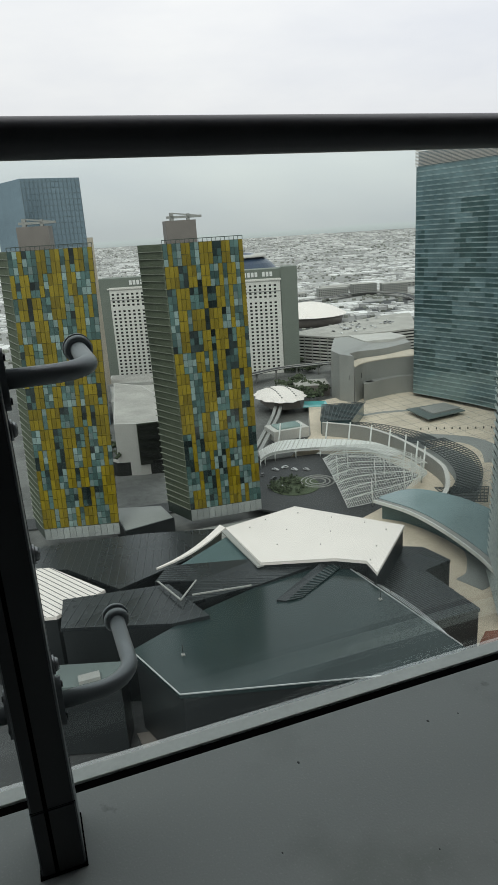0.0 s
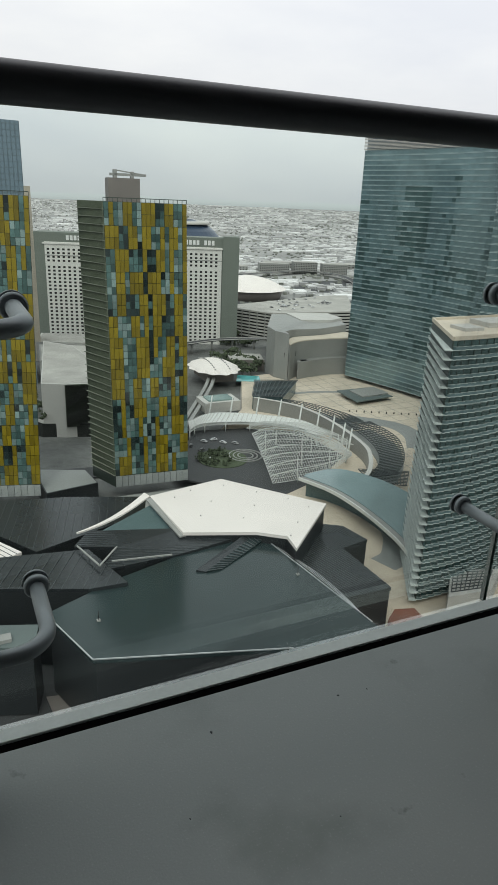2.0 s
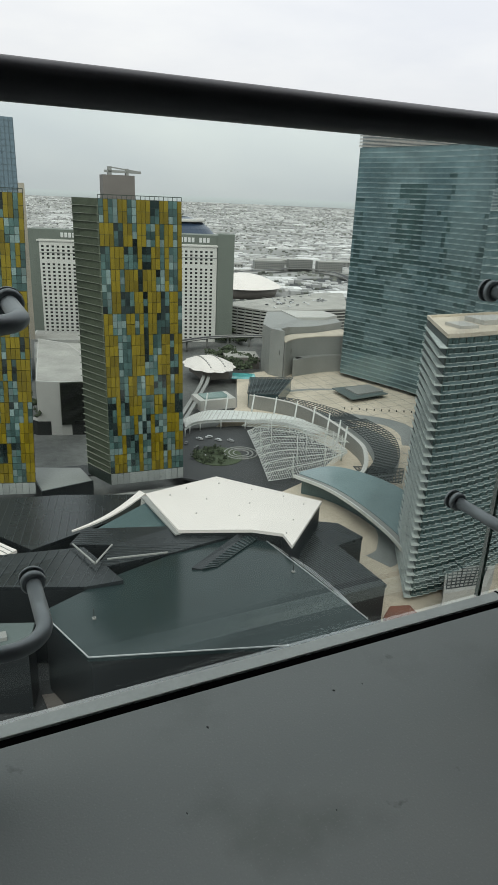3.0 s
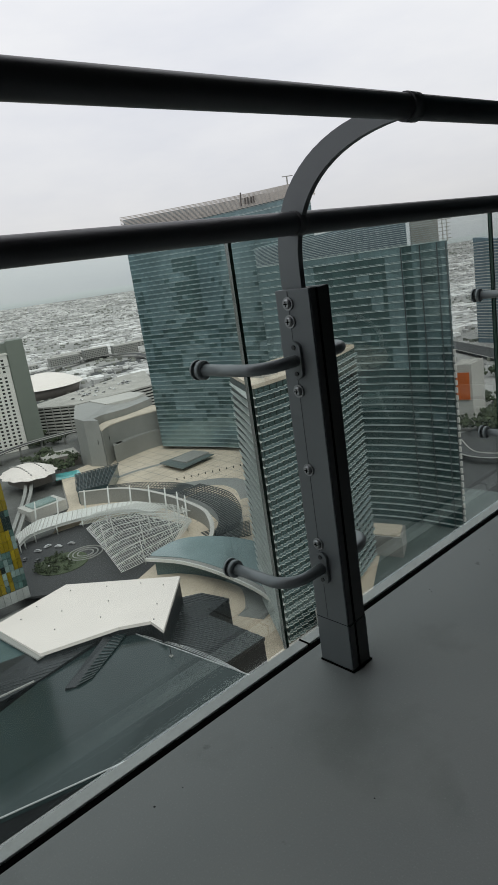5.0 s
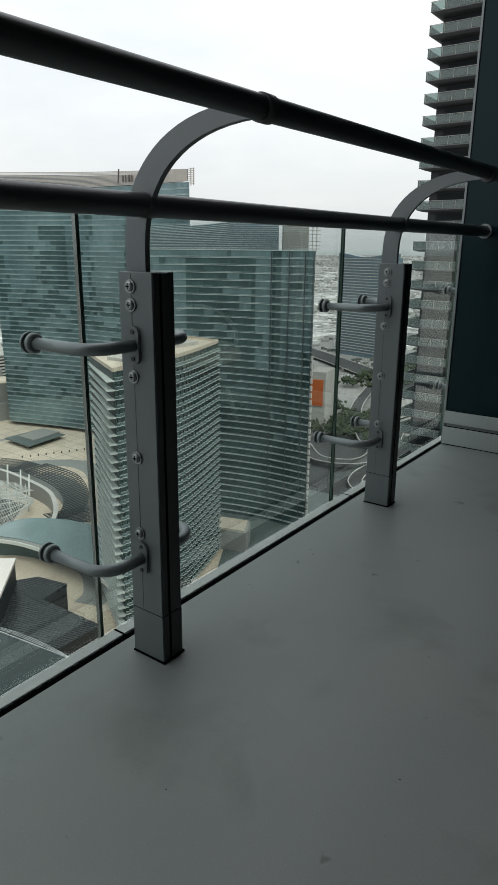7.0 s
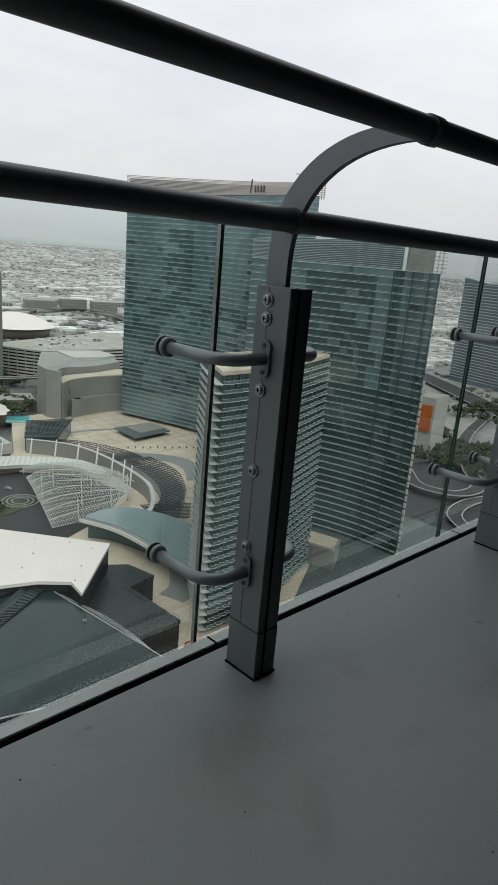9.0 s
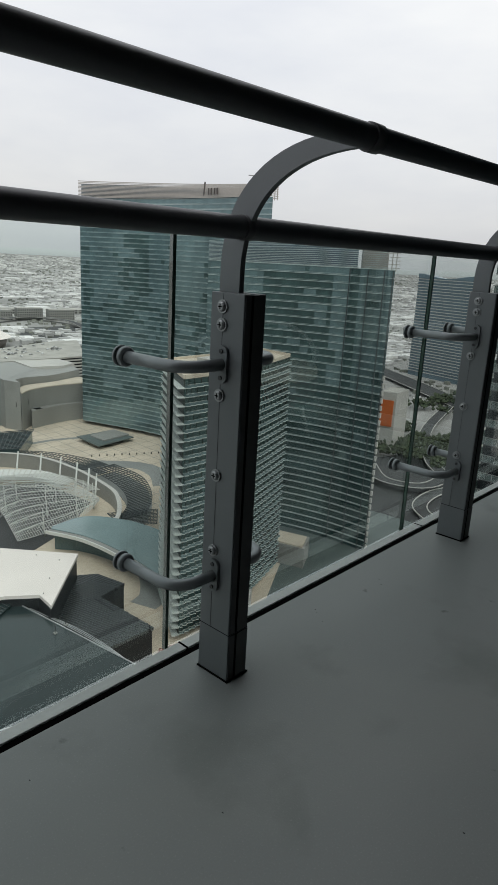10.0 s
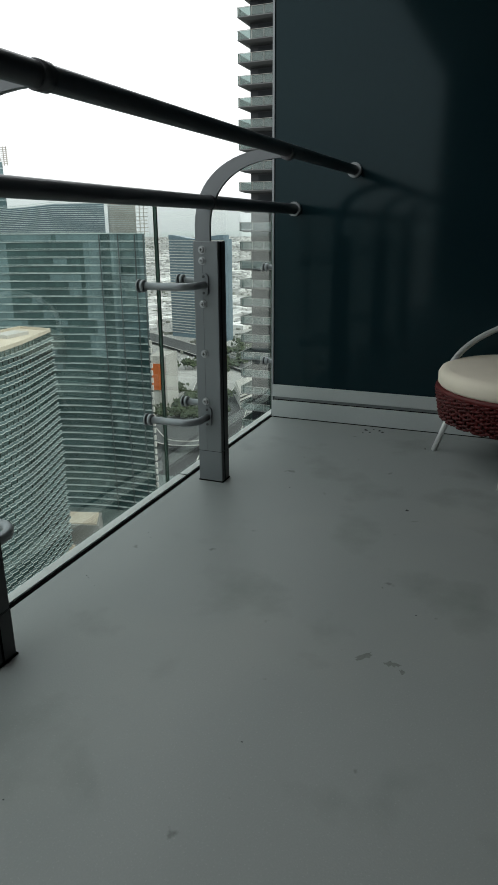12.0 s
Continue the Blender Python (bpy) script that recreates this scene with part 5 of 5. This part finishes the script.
part("wall", ribbon(BM(), [p + Vector((6, -3)) for p in edge_in[2:]], [p + Vector((-6, -3)) for p in edge_out[2:]], -136, -125.7), M_TEALROOF, teal)
# tram station canopy and viaduct
dome = thing("station_canopy", "white scalloped membrane canopy of the tram station", "canopy", pose(193, 487, -127))
bm = BM()
rows = []
for i in range(7):
    f = i / 6
    row = []
    for k in range(48):
        a = 2 * math.pi * k / 48
        sc = 1 + (0.05 * math.cos(a * 12) if f > 0.9 else 0)
        row.append(bm.verts.new((20 * f * sc * math.cos(a), 27 * f * sc * math.sin(a), 6.5 * (1 - f ** 2) - 0.6)))
    rows.append(row)
for a, b in zip(rows, rows[1:]):
    for k in range(48):
        bm.faces.new((a[k], a[(k + 1) % 48], b[(k + 1) % 48], b[k]))
bmesh.ops.remove_doubles(bm, verts=bm.verts[:], dist=0.001)
part("membrane", bm, M_WHITEROOF, dome)
part("station_body", box(BM(), -11, 11, -16, 16, -9, -1.5), M_PLANT, dome, "dark station body")
bm = BM()
for s in (-6, 6):
    for k in range(12):
        y = -20 + k * 3.4
        box(bm, s - 0.4, s + 0.4, y, y + 1.6, 6.3 * (1 - (s / 20) ** 2 - (y / 27) ** 2) - 0.4, 6.3 * (1 - (s / 20) ** 2 - (y / 27) ** 2) + 0.3)
part("roof_clips", bm, M_CONC, dome)
for dx in (0, 4.5):
    v = thing("tram_beam", "grey concrete tram guideway beam", "guideway", group="tram beams")
    pts = resample([(184 + dx, 474), (170 + dx, 446), (148 + dx, 408), (124 + dx, 368), (104 + dx, 340)], 20)
    nn = normals(pts)
    part("beam", ribbon(BM(), [p - q * 1.2 for p, q in zip(pts, nn)], [p + q * 1.2 for p, q in zip(pts, nn)], -133.5, -131.8), M_GREYMETAL, v)
tagged(part("pool", prism(BM(), [(206, 470), (224, 462), (230, 478), (214, 486)], -136.2, -135.6), M_POOL), "small turquoise pool on the plaza", "pool")
kiosk = thing("forecourt_kiosk", "pale boxy skylight by the curved canopy", "skylight")
part("body", box(BM(), 152, 178, 398, 416, -136, -129), M_CONCLIGHT, kiosk)
part("glass_top", box(BM(), 156, 174, 401, 413, -129, -128), M_PALEGLASS, kiosk)

# planter in front of the crescent tower
tagged(part("corner_roof", prism(BM(), [(150, 152), (168, 150), (182, 160), (163, 166)], -136, -128), M_CONCLIGHT), "pale concrete annex with recessed roof grid", "annex")
lattice("annex_grid", "dark grid on the annex roof", patch((153, 154, -127.8), (167, 152, -127.8), (178, 160, -127.8), (163, 164.5, -127.8), 0), 8, 6, M_LATTICE, 0.4, "roof grid")
tagged(part("red_wall", prism(BM(), [(125, 152.5), (131, 157), (138, 155), (137, 145), (126, 141)], -136.2, -131.5), M_BRICKRED), "red stone wall at the hall corner", "wall")
entry = thing("entry_pavilion", "low blue-grey entrance pavilion at the foot of the curved tower", "pavilion")
part("wall", prism(BM(), [(270, 409), (290, 408), (291, 391), (267, 387)], -136, -133.2), M_WINDOW, entry)
part("roof", prism(BM(), [(264, 412), (294, 412), (297, 386), (262, 381)], -133.2, -132.5), M_TEALPAVE, entry, "flat blue-grey roof")
part("upper_roof", prism(BM(), [(272, 407), (296, 410), (297, 392), (272, 389)], -132.5, -131.7), M_GREYMETAL, entry)
annex = thing("tower_annex", "grey low annex with sandy roof between the towers", "annex")
part("body", prism(BM(), [(221, 181), (233, 190), (238, 174), (225, 167)], G, -126), M_CONC, annex)
part("roof", prism(BM(), [(222, 180.5), (232.5, 188), (236.5, 174.5), (225.5, 168.5)], -126, -125.4), M_SANDROOF, annex)

# ---- grey cultural buildings, garage, arena ----
th = thing("grey_theatre", "grey metal-clad convention hall in curved terraces", "hall")
wave = [(243, 493), (241, 474), (247, 461)]
front2 = [tuple(v) for v in resample([(247, 459), (262, 470), (288, 474), (312, 470)], 14)]
front1 = [tuple(v) for v in resample([(250, 474), (266, 488), (292, 490), (325, 500)], 14)]
part("drum", prism(BM(), wave + front1 + [(340, 560), (278, 556)], G, [-97.5, -97.8, -98.2] + [-98.4 - 1.5 * math.sin(i / 14 * math.pi) - 2 * i / 14 for i in range(15)] + [-101, -99]), M_GREYMETAL, th)
part("terrace", prism(BM(), front2 + [(326, 499)] + front1[::-1][1:], G, -107), M_GREYMETAL, th)
low_line = [tuple(v) for v in resample([(256, 461), (275, 466), (296, 468), (314, 463)], 12)]
part("low_wing", prism(BM(), low_line + [(318, 476), (262, 473)], G, -122), M_GREYMETAL, th)
part("terrace_roof", prism(BM(), [(x * 0.99 + 2.9, y * 0.99 + 4.8) for x, y in front2] + [(324, 496)] + [(x, y - 1.5) for x, y in front1[::-1][1:]], -107, -106.3), M_SANDROOF, th)
part("drum_roof", prism(BM(), [(290, 520), (318, 514), (334, 522), (334, 548), (294, 558)], -104, -98.6), M_CONCLIGHT, th)
for k in range(8):
    part("window", box(BM(), 245.2 + k * 1.6, 246.3 + k * 1.6, 464.5 + k * 0.4, 466.0 + k * 0.9, -118, -114), M_WINDOW, th)
part("entry", box(BM(), 262, 268, 465.0, 470, -139, -122), M_WINDOW, th)

ga = thing("parking_garage", "long concrete parking garage with open dark decks", "garage")
G_PLAN = [(289, 668), (315, 626), (413, 622), (478, 738), (445, 742), (298, 690)]
# solid dark block in place of shade inside the open decks
part("core", prism(BM(), [(292, 668), (316, 629), (411, 625), (474, 735), (445, 739), (300, 687)], G, -112.5), M_WINDOW, ga, "solid dark core painted as the shade in the open decks")
for k in range(8):
    part("deck_edge", prism(BM(), G_PLAN, G + 1.6 + k * 3.4, G + 3.0 + k * 3.4), M_CONCLIGHT, ga)
part("roof_deck", prism(BM(), G_PLAN, -112.6, -111.0), M_ROOFTOP, ga)
bm = BM()
for a, b in ((0, 1), (0, 5)):
    p, q = Vector(G_PLAN[a]), Vector(G_PLAN[b])
    n_ = 5
    for i in range(n_ + 1):
        c = p.lerp(q, i / n_)
        box(bm, c.x - 0.45, c.x + 0.45, c.y - 0.45, c.y + 0.45, G, -111.5)
part("column", bm, M_CONC, ga)

ar = thing("arena", "low arena with bright white curved roof", "arena", pose(428, 940, G))
bm = BM()
rows = []
for i in range(6):
    f = i / 5
    rows.append([bm.verts.new((58 * f * math.cos(2 * math.pi * k / 40), 62 * f * math.sin(2 * math.pi * k / 40), 15 + 18 * (1 - f ** 2))) for k in range(40)])
for a, b in zip(rows, rows[1:]):
    for k in range(40):
        bm.faces.new((a[k], a[(k + 1) % 40], b[(k + 1) % 40], b[k]))
bmesh.ops.remove_doubles(bm, verts=bm.verts[:], dist=0.001)
part("roof", bm, M_WHITEROOF, ar)
part("drum", tube(BM(), [(0, 0, 0), (0, 0, 14.8)], [50, 55], 40), M_PLANT, ar, "red-brown drum wall")
st = thing("stadium", "dark navy glass stadium dome with pale rim", "stadium", pose(520, 1520, G))
bm = BM()
rows = []
for i in range(7):
    f = i / 6
    rows.append([bm.verts.new((95 * math.cos(f * 1.3) * math.cos(2 * math.pi * k / 40), 95 * math.cos(f * 1.3) * math.sin(2 * math.pi * k / 40), 30 + 66 * math.sin(f * 1.3))) for k in range(40)])
for a, b in zip(rows, rows[1:]):
    for k in range(40):
        bm.faces.new((a[k], a[(k + 1) % 40], b[(k + 1) % 40], b[k]))
part("dome", bm, M_NAVY, st)
part("drum", tube(BM(), [(0, 0, 0), (0, 0, 34)], [90, 97], 40), M_NAVY, st)
part("rim", tube(BM(), [(0, 0, 84), (0, 0, 90)], [66, 62], 40), M_CONCLIGHT, st)

# ---- buildings between and behind the mosaic towers ----
def block(name, label, outline, z1, wall, roof, category="building", z0=G, lip=0.8):
    t = thing(name, label, category)
    part("wall", prism(BM(), outline, z0, z1), wall, t)
    cx, cy = sum(p[0] for p in outline) / len(outline), sum(p[1] for p in outline) / len(outline)
    part("roof", prism(BM(), [(x + (cx - x) * 0.04, y + (cy - y) * 0.04) for x, y in outline], z1 - 0.2, z1 + 0.15), roof, t)
    return t


mall = block("low_mall", "pale flat-roofed mall block between the towers", [(47, 399), (59.5, 393), (75, 391), (88, 460), (84, 500), (66, 522)], -107.2, M_CONCLIGHT, M_ROOFTOP)
bm = BM()
for k in range(26):
    x = 60 + k * 0.6
    box(bm, x, x + 0.28, 392.3 - (x - 59.5) * 0.13 - 0.7, 392.6 - (x - 59.5) * 0.13, -134, -107.6)
tagged(part("front_louvre", bm, M_WINDOW, mall, "dark vertical louvres"), kind="stuff")
part("front_dark", prism(BM(), [(59.8, 392.7), (75.2, 390.7), (75.2, 391.4), (59.8, 393.4)], -134, -107.4), M_LOUVRE, mall)
block("street_canopy", "long low street building with pale roof edge", [(40, 408), (46, 398), (80, 388), (88, 392), (80, 404)], -132.2, M_WINDOW, M_CONCLIGHT)
block("podium_roof", "grey flat podium roof between the towers", [(31, 324), (55.6, 315), (58, 297), (33, 292.5)], -131, M_WALLDARK, M_PAVEGREY)
block("front_podium", "dark sloped podium in front of the towers", [(-20, 290), (64, 282), (104, 280), (100, 262), (60, 250), (-20, 262)], -132.6, M_WALLDARK, M_GREYMETAL)
block("rear_hall", "pale flat-roofed hall beyond the towers", [(62, 520), (110, 505), (120, 560), (70, 580)], -122, M_CONC, M_ROOFTOP)
block("rear_wing", "pale flat-roofed wing beyond the towers", [(70, 600), (150, 575), (158, 612), (80, 640)], -124, M_CONCLIGHT, M_ROOFTOP)
block("plaza_shop", "brown low shop pavilion by the tram station", [(222, 520), (250, 510), (258, 535), (228, 545)], -131, M_PLANT, M_ROOFTOP)
block("strip_hall", "tan low hall behind the white hotel", [(285, 760), (330, 745), (345, 800), (300, 815)], -126, M_CONC, M_ROOFTOP)
for k, (x, y, w, d, h) in enumerate(((600, 1262, 60, 24, 20), (668, 1240, 48, 24, 24), (724, 1216, 50, 24, 22), (640, 1330, 110, 30, 16), (500, 1300, 80, 30, 12), (800, 1290, 120, 40, 14))):
    b = block("apartment_block", "pale mid-rise block beyond the highway", [(x, y), (x + w, y - w * 0.3), (x + w + d * 0.3, y - w * 0.3 + d), (x + d * 0.3, y + d)], G + h, M_CONC, M_ROOFTOP)
    bm = BM()
    dv = Vector((w, -w * 0.3)) / 14
    for i in range(14):
        for r in range(int(h / 3.4)):
            q = Vector((x, y)) + dv * (i + 0.25)
            beam(bm, (q.x, q.y - 0.1, G + 2 + r * 3.4), (q.x + dv.x * 0.5, q.y + dv.y * 0.5 - 0.1, G + 2 + r * 3.4), 0.5, 1.7)
    tagged(part("window", bm, M_WINDOW, b), kind="stuff")

# right of the towers: orange-fronted block, garage and highway
ob_ = block("orange_block", "pale block with a large orange panel", [(452, 256), (449, 268), (472, 275), (478, 260)], -94, M_CONCLIGHT, M_ROOFTOP)
part("orange_panel", beam(BM(), (448.2, 268.5, -110.5), (450.8, 257.5, -110.5), 0.8, 21), M_ORANGE, ob_, "orange front panel")
lot = thing("slatted_garage", "open concrete garage with white roof slats", "garage")
# dark fill between decks, colour standing for their shade
part("core", prism(BM(), [(484, 206), (503, 204), (546, 221), (525, 228)], G, -128), M_WINDOW, lot)
for k in range(4):
    part("deck_edge", prism(BM(), [(482.5, 205.5), (503, 203), (548, 221), (525, 229.5)], G + 1.5 + k * 3.2, G + 2.9 + k * 3.2), M_CONCLIGHT, lot)
bm = BM()
for k in range(12):
    f = k / 11
    a, b = Vector((484, 206)).lerp(Vector((525, 228)), f), Vector((503, 204)).lerp(Vector((546, 221)), f)
    beam(bm, (a.x, a.y, -127), (b.x, b.y, -127), 1.2, 0.8)
part("roof_slat", bm, M_CONCLIGHT, lot)


def road(name, pts, width, z, label, marks=True):
    c = resample(pts, 28)
    nn = normals(c)
    r = tagged(part(name, ribbon(BM(), [p - q * width / 2 for p, q in zip(c, nn)], [p + q * width / 2 for p, q in zip(c, nn)], z - 0.8, z), M_ROAD), label, "road", kind="structure")
    if marks:
        bm = BM()
        for s in (-0.48, 0.48):
            ribbon(bm, [p + q * (width * s - 0.3) for p, q in zip(c, nn)], [p + q * (width * s + 0.3) for p, q in zip(c, nn)], z, z + 0.5)
        part("kerb", bm, M_CONCLIGHT, r)
    return r


tagged(part("road_apron", prism(BM(), [(300, 110), (470, 120), (480, 236), (400, 262), (330, 230), (305, 170)], G - 0.5, G + 0.3), M_ROAD), "dark asphalt service yard beside the ramps", "road", kind="structure")
road("road_highway", [(300, 130), (420, 190), (600, 240), (760, 250), (1000, 240)], 22, -139.6, "dark multi-lane road running to the highway")
road("road_ramp", [(395, 240), (372, 215), (380, 190), (410, 190), (440, 215), (520, 262), (640, 300)], 10, -136.0, "curved grey motorway ramp with pale kerbs")
road("road_loop", [(330, 150), (350, 175), (385, 180), (410, 165), (420, 140)], 9, -138.4, "curved service road loop")
road("road_freeway", [(560, 150), (640, 262), (760, 430), (900, 640), (1100, 900)], 34, -137.5, "wide grey freeway")
road("road_viaduct", [(170, 578), (206, 590), (244, 600), (292, 594), (330, 585)], 9, -130, "curved grey access viaduct on columns")
for x, y in ((190, 585), (212, 592), (235, 598), (258, 600), (280, 596)):
    part("pier", tube(BM(), [(x, y, G), (x, y, -130.8)], 1.1, 8), M_CONC, bpy.data.objects["road_viaduct"])
road("road_overpass", [(520, 1180), (604, 1210), (690, 1235), (725, 1160), (690, 1040), (640, 960)], 16, -134, "curved grey motorway overpass")
tagged(part("parking_lot", prism(BM(), [(500, 880), (640, 840), (760, 1010), (700, 1120), (560, 1120)], G - 0.5, G + 0.4), M_ROAD), "dark asphalt lots beside the arena", "pavement", kind="structure")
road("road_street", [(-30, 350), (40, 335), (110, 328), (150, 330)], 14, -139.9, "grey street behind the mosaic towers", False)
road("road_bypass", [(300, 900), (420, 860), (560, 850), (720, 800), (900, 700)], 26, -138.5, "wide grey motorway beyond the garage", False)

rng = random.Random(12)
car_mesh = bpy.data.meshes.new("car_body")
b2 = box(BM(), -2.2, 2.2, -0.9, 0.9, 0.35, 1.0, 0.2)
box(b2, -1.2, 1.3, -0.8, 0.8, 0.95, 1.5, 0.2)
b2.to_mesh(car_mesh)
b2.free()
car_mesh.materials.append(M_CAR)
for k in range(70):
    if k < 8:
        x, y, z, a = 118 + rng.random() * 50, 318 + rng.random() * 35, -135.9, rng.uniform(0, 180)
    elif k < 40:
        f = rng.random()
        x, y, z, a = 330 + 90 * rng.random(), 640 + 80 * rng.random(), -111.0, 18 + 90 * rng.randint(0, 1)
    else:
        x, y, z, a = 640 + 160 * rng.random(), 290 + 140 * rng.random(), G, 30
    c = thing("car", "small parked car seen from far above", "car", pose(x, y, z, 0, 0, a), group="parked cars")
    body = new("body", car_mesh)
    body.parent = c
    part("glass", box(BM(), -1.0, 1.1, -0.82, 0.82, 1.05, 1.4), M_DARKGLASS, c)


def clump_trees(name, label, spots, size, seed):
    rng = random.Random(seed)
    verts, faces = [], []
    for x, y, z in spots:
        for _ in range(26):
            cx, cy, cz = x + rng.gauss(0, size * 0.4), y + rng.gauss(0, size * 0.4), z + size * (0.6 + 0.5 * rng.random())
            s = size * rng.uniform(0.12, 0.3)
            b = len(verts)
            for dx, dy, dz in ((1, 0, 0), (-1, 0, 0), (0, 1, 0), (0, -1, 0), (0, 0, 1), (0, 0, -1)):
                verts.append((cx + dx * s * rng.uniform(0.7, 1.3), cy + dy * s * rng.uniform(0.7, 1.3), cz + dz * s * rng.uniform(0.7, 1.3)))
            for f in ((0, 2, 4), (2, 1, 4), (1, 3, 4), (3, 0, 4), (2, 0, 5), (1, 2, 5), (3, 1, 5), (0, 3, 5)):
                faces.append(tuple(b + i for i in f))
        b = len(verts)
        for i in range(4):
            a = math.pi / 2 * i
            verts.append((x + 0.2 * math.cos(a), y + 0.2 * math.sin(a), z))
            verts.append((x + 0.12 * math.cos(a), y + 0.12 * math.sin(a), z + size * 0.7))
        for i in range(4):
            j = (i + 1) % 4
            faces.append((b + 2 * i, b + 2 * j, b + 2 * j + 1, b + 2 * i + 1))
    me = bpy.data.meshes.new(name)
    me.from_pydata(verts, [], faces)
    me.materials.append(M_SHRUB)
    return tagged(new(name, me), label, "trees", kind="stuff")


rng = random.Random(31)
clump_trees("street_trees", "dark green street trees between the towers", [(rng.uniform(30, 60), rng.uniform(396, 440), -131) for _ in range(14)] + [(rng.uniform(255, 290), rng.uniform(600, 690), G) for _ in range(26)] + [(rng.uniform(215, 250), rng.uniform(488, 560), -137) for _ in range(26)], 6.0, 1)
clump_trees("roadside_trees", "dark green trees along the ramps", [(rng.uniform(430, 520), rng.uniform(205, 300), G) for _ in range(60)] + [(rng.uniform(600, 800), rng.uniform(270, 330), G) for _ in range(60)], 8.0, 2)
clump_trees("forecourt_shrubs", "low dark shrubs in the forecourt beds", [(rng.uniform(118, 136), rng.uniform(305, 330), -136.5) for _ in range(18)], 2.5, 3)


# ---- small dirt on the deck ----
rng = random.Random(77)
for x, y, s in ((-0.829, 2.546, 4), (-0.491, 2.535, 3), (-0.926, 2.388, 2.5), (-0.556, 2.541, 4), (-0.28, 2.223, 3), (0.725, 2.507, 2.5), (0.429, 2.542, 2.5), (0.002, 1.884, 3), (1.241, 1.767, 9), (2.16, 2.117, 12), (2.13, 2.09, 8), (2.17, 2.05, 11), (2.11, 2.12, 7), (2.15, 2.03, 9), (2.18, 2.08, 7), (0.438, 2.554, 2.5), (0.751, 2.531, 3), (0.681, 1.743, 3), (0.575, 1.635, 3), (1.964, 1.801, 7), (1.30, 2.224, 4), (0.40, 2.50, 2), (-0.7, 2.3, 2)):
    bm = bmesh.new()
    n = 7
    ring = [bm.verts.new((x + s * 0.0006 * rng.uniform(0.5, 1.4) * math.cos(2 * math.pi * k / n), y + s * 0.0009 * rng.uniform(0.5, 1.4) * math.sin(2 * math.pi * k / n), 0.0004)) for k in range(n)]
    tip = bm.verts.new((x, y, 0.0004 + s * 0.0005))
    for k in range(n):
        bm.faces.new((ring[k], ring[(k + 1) % n], tip))
    tagged(part("dirt_speck", bm, M_POSTDARK), "tiny dark speck of dirt on the deck", "dirt", group="dirt specks")

# peeled paint on the deck
M_PEEL = material("worn_paint", (0.16, 0.17, 0.16), 0.7, 0, 0.3, 20, 0.001, 200)
for x, y, sx, sy, turn in ((0.36, 1.72, 0.030, 0.011, 20), (0.352, 1.655, 0.020, 0.012, -25), (0.33, 1.63, 0.008, 0.010, 0)):
    bm = bmesh.new()
    n = 22
    low = [bm.verts.new((sx * rng.uniform(0.45, 1.15) * math.cos(2 * math.pi * k / n), sy * rng.uniform(0.35, 1.2) * math.sin(2 * math.pi * k / n), 0.0003)) for k in range(n)]
    mid = bm.verts.new((0, 0, 0.0009))
    for k in range(n):
        bm.faces.new((low[k], low[(k + 1) % n], mid))
    peel = tagged(part("paint_patch", bm, M_PEEL), "small patch of worn darker paint on the deck", "stain", group="worn paint patches")
    peel.matrix_basis = pose(x, y, 0, 0, 0, turn - 60)
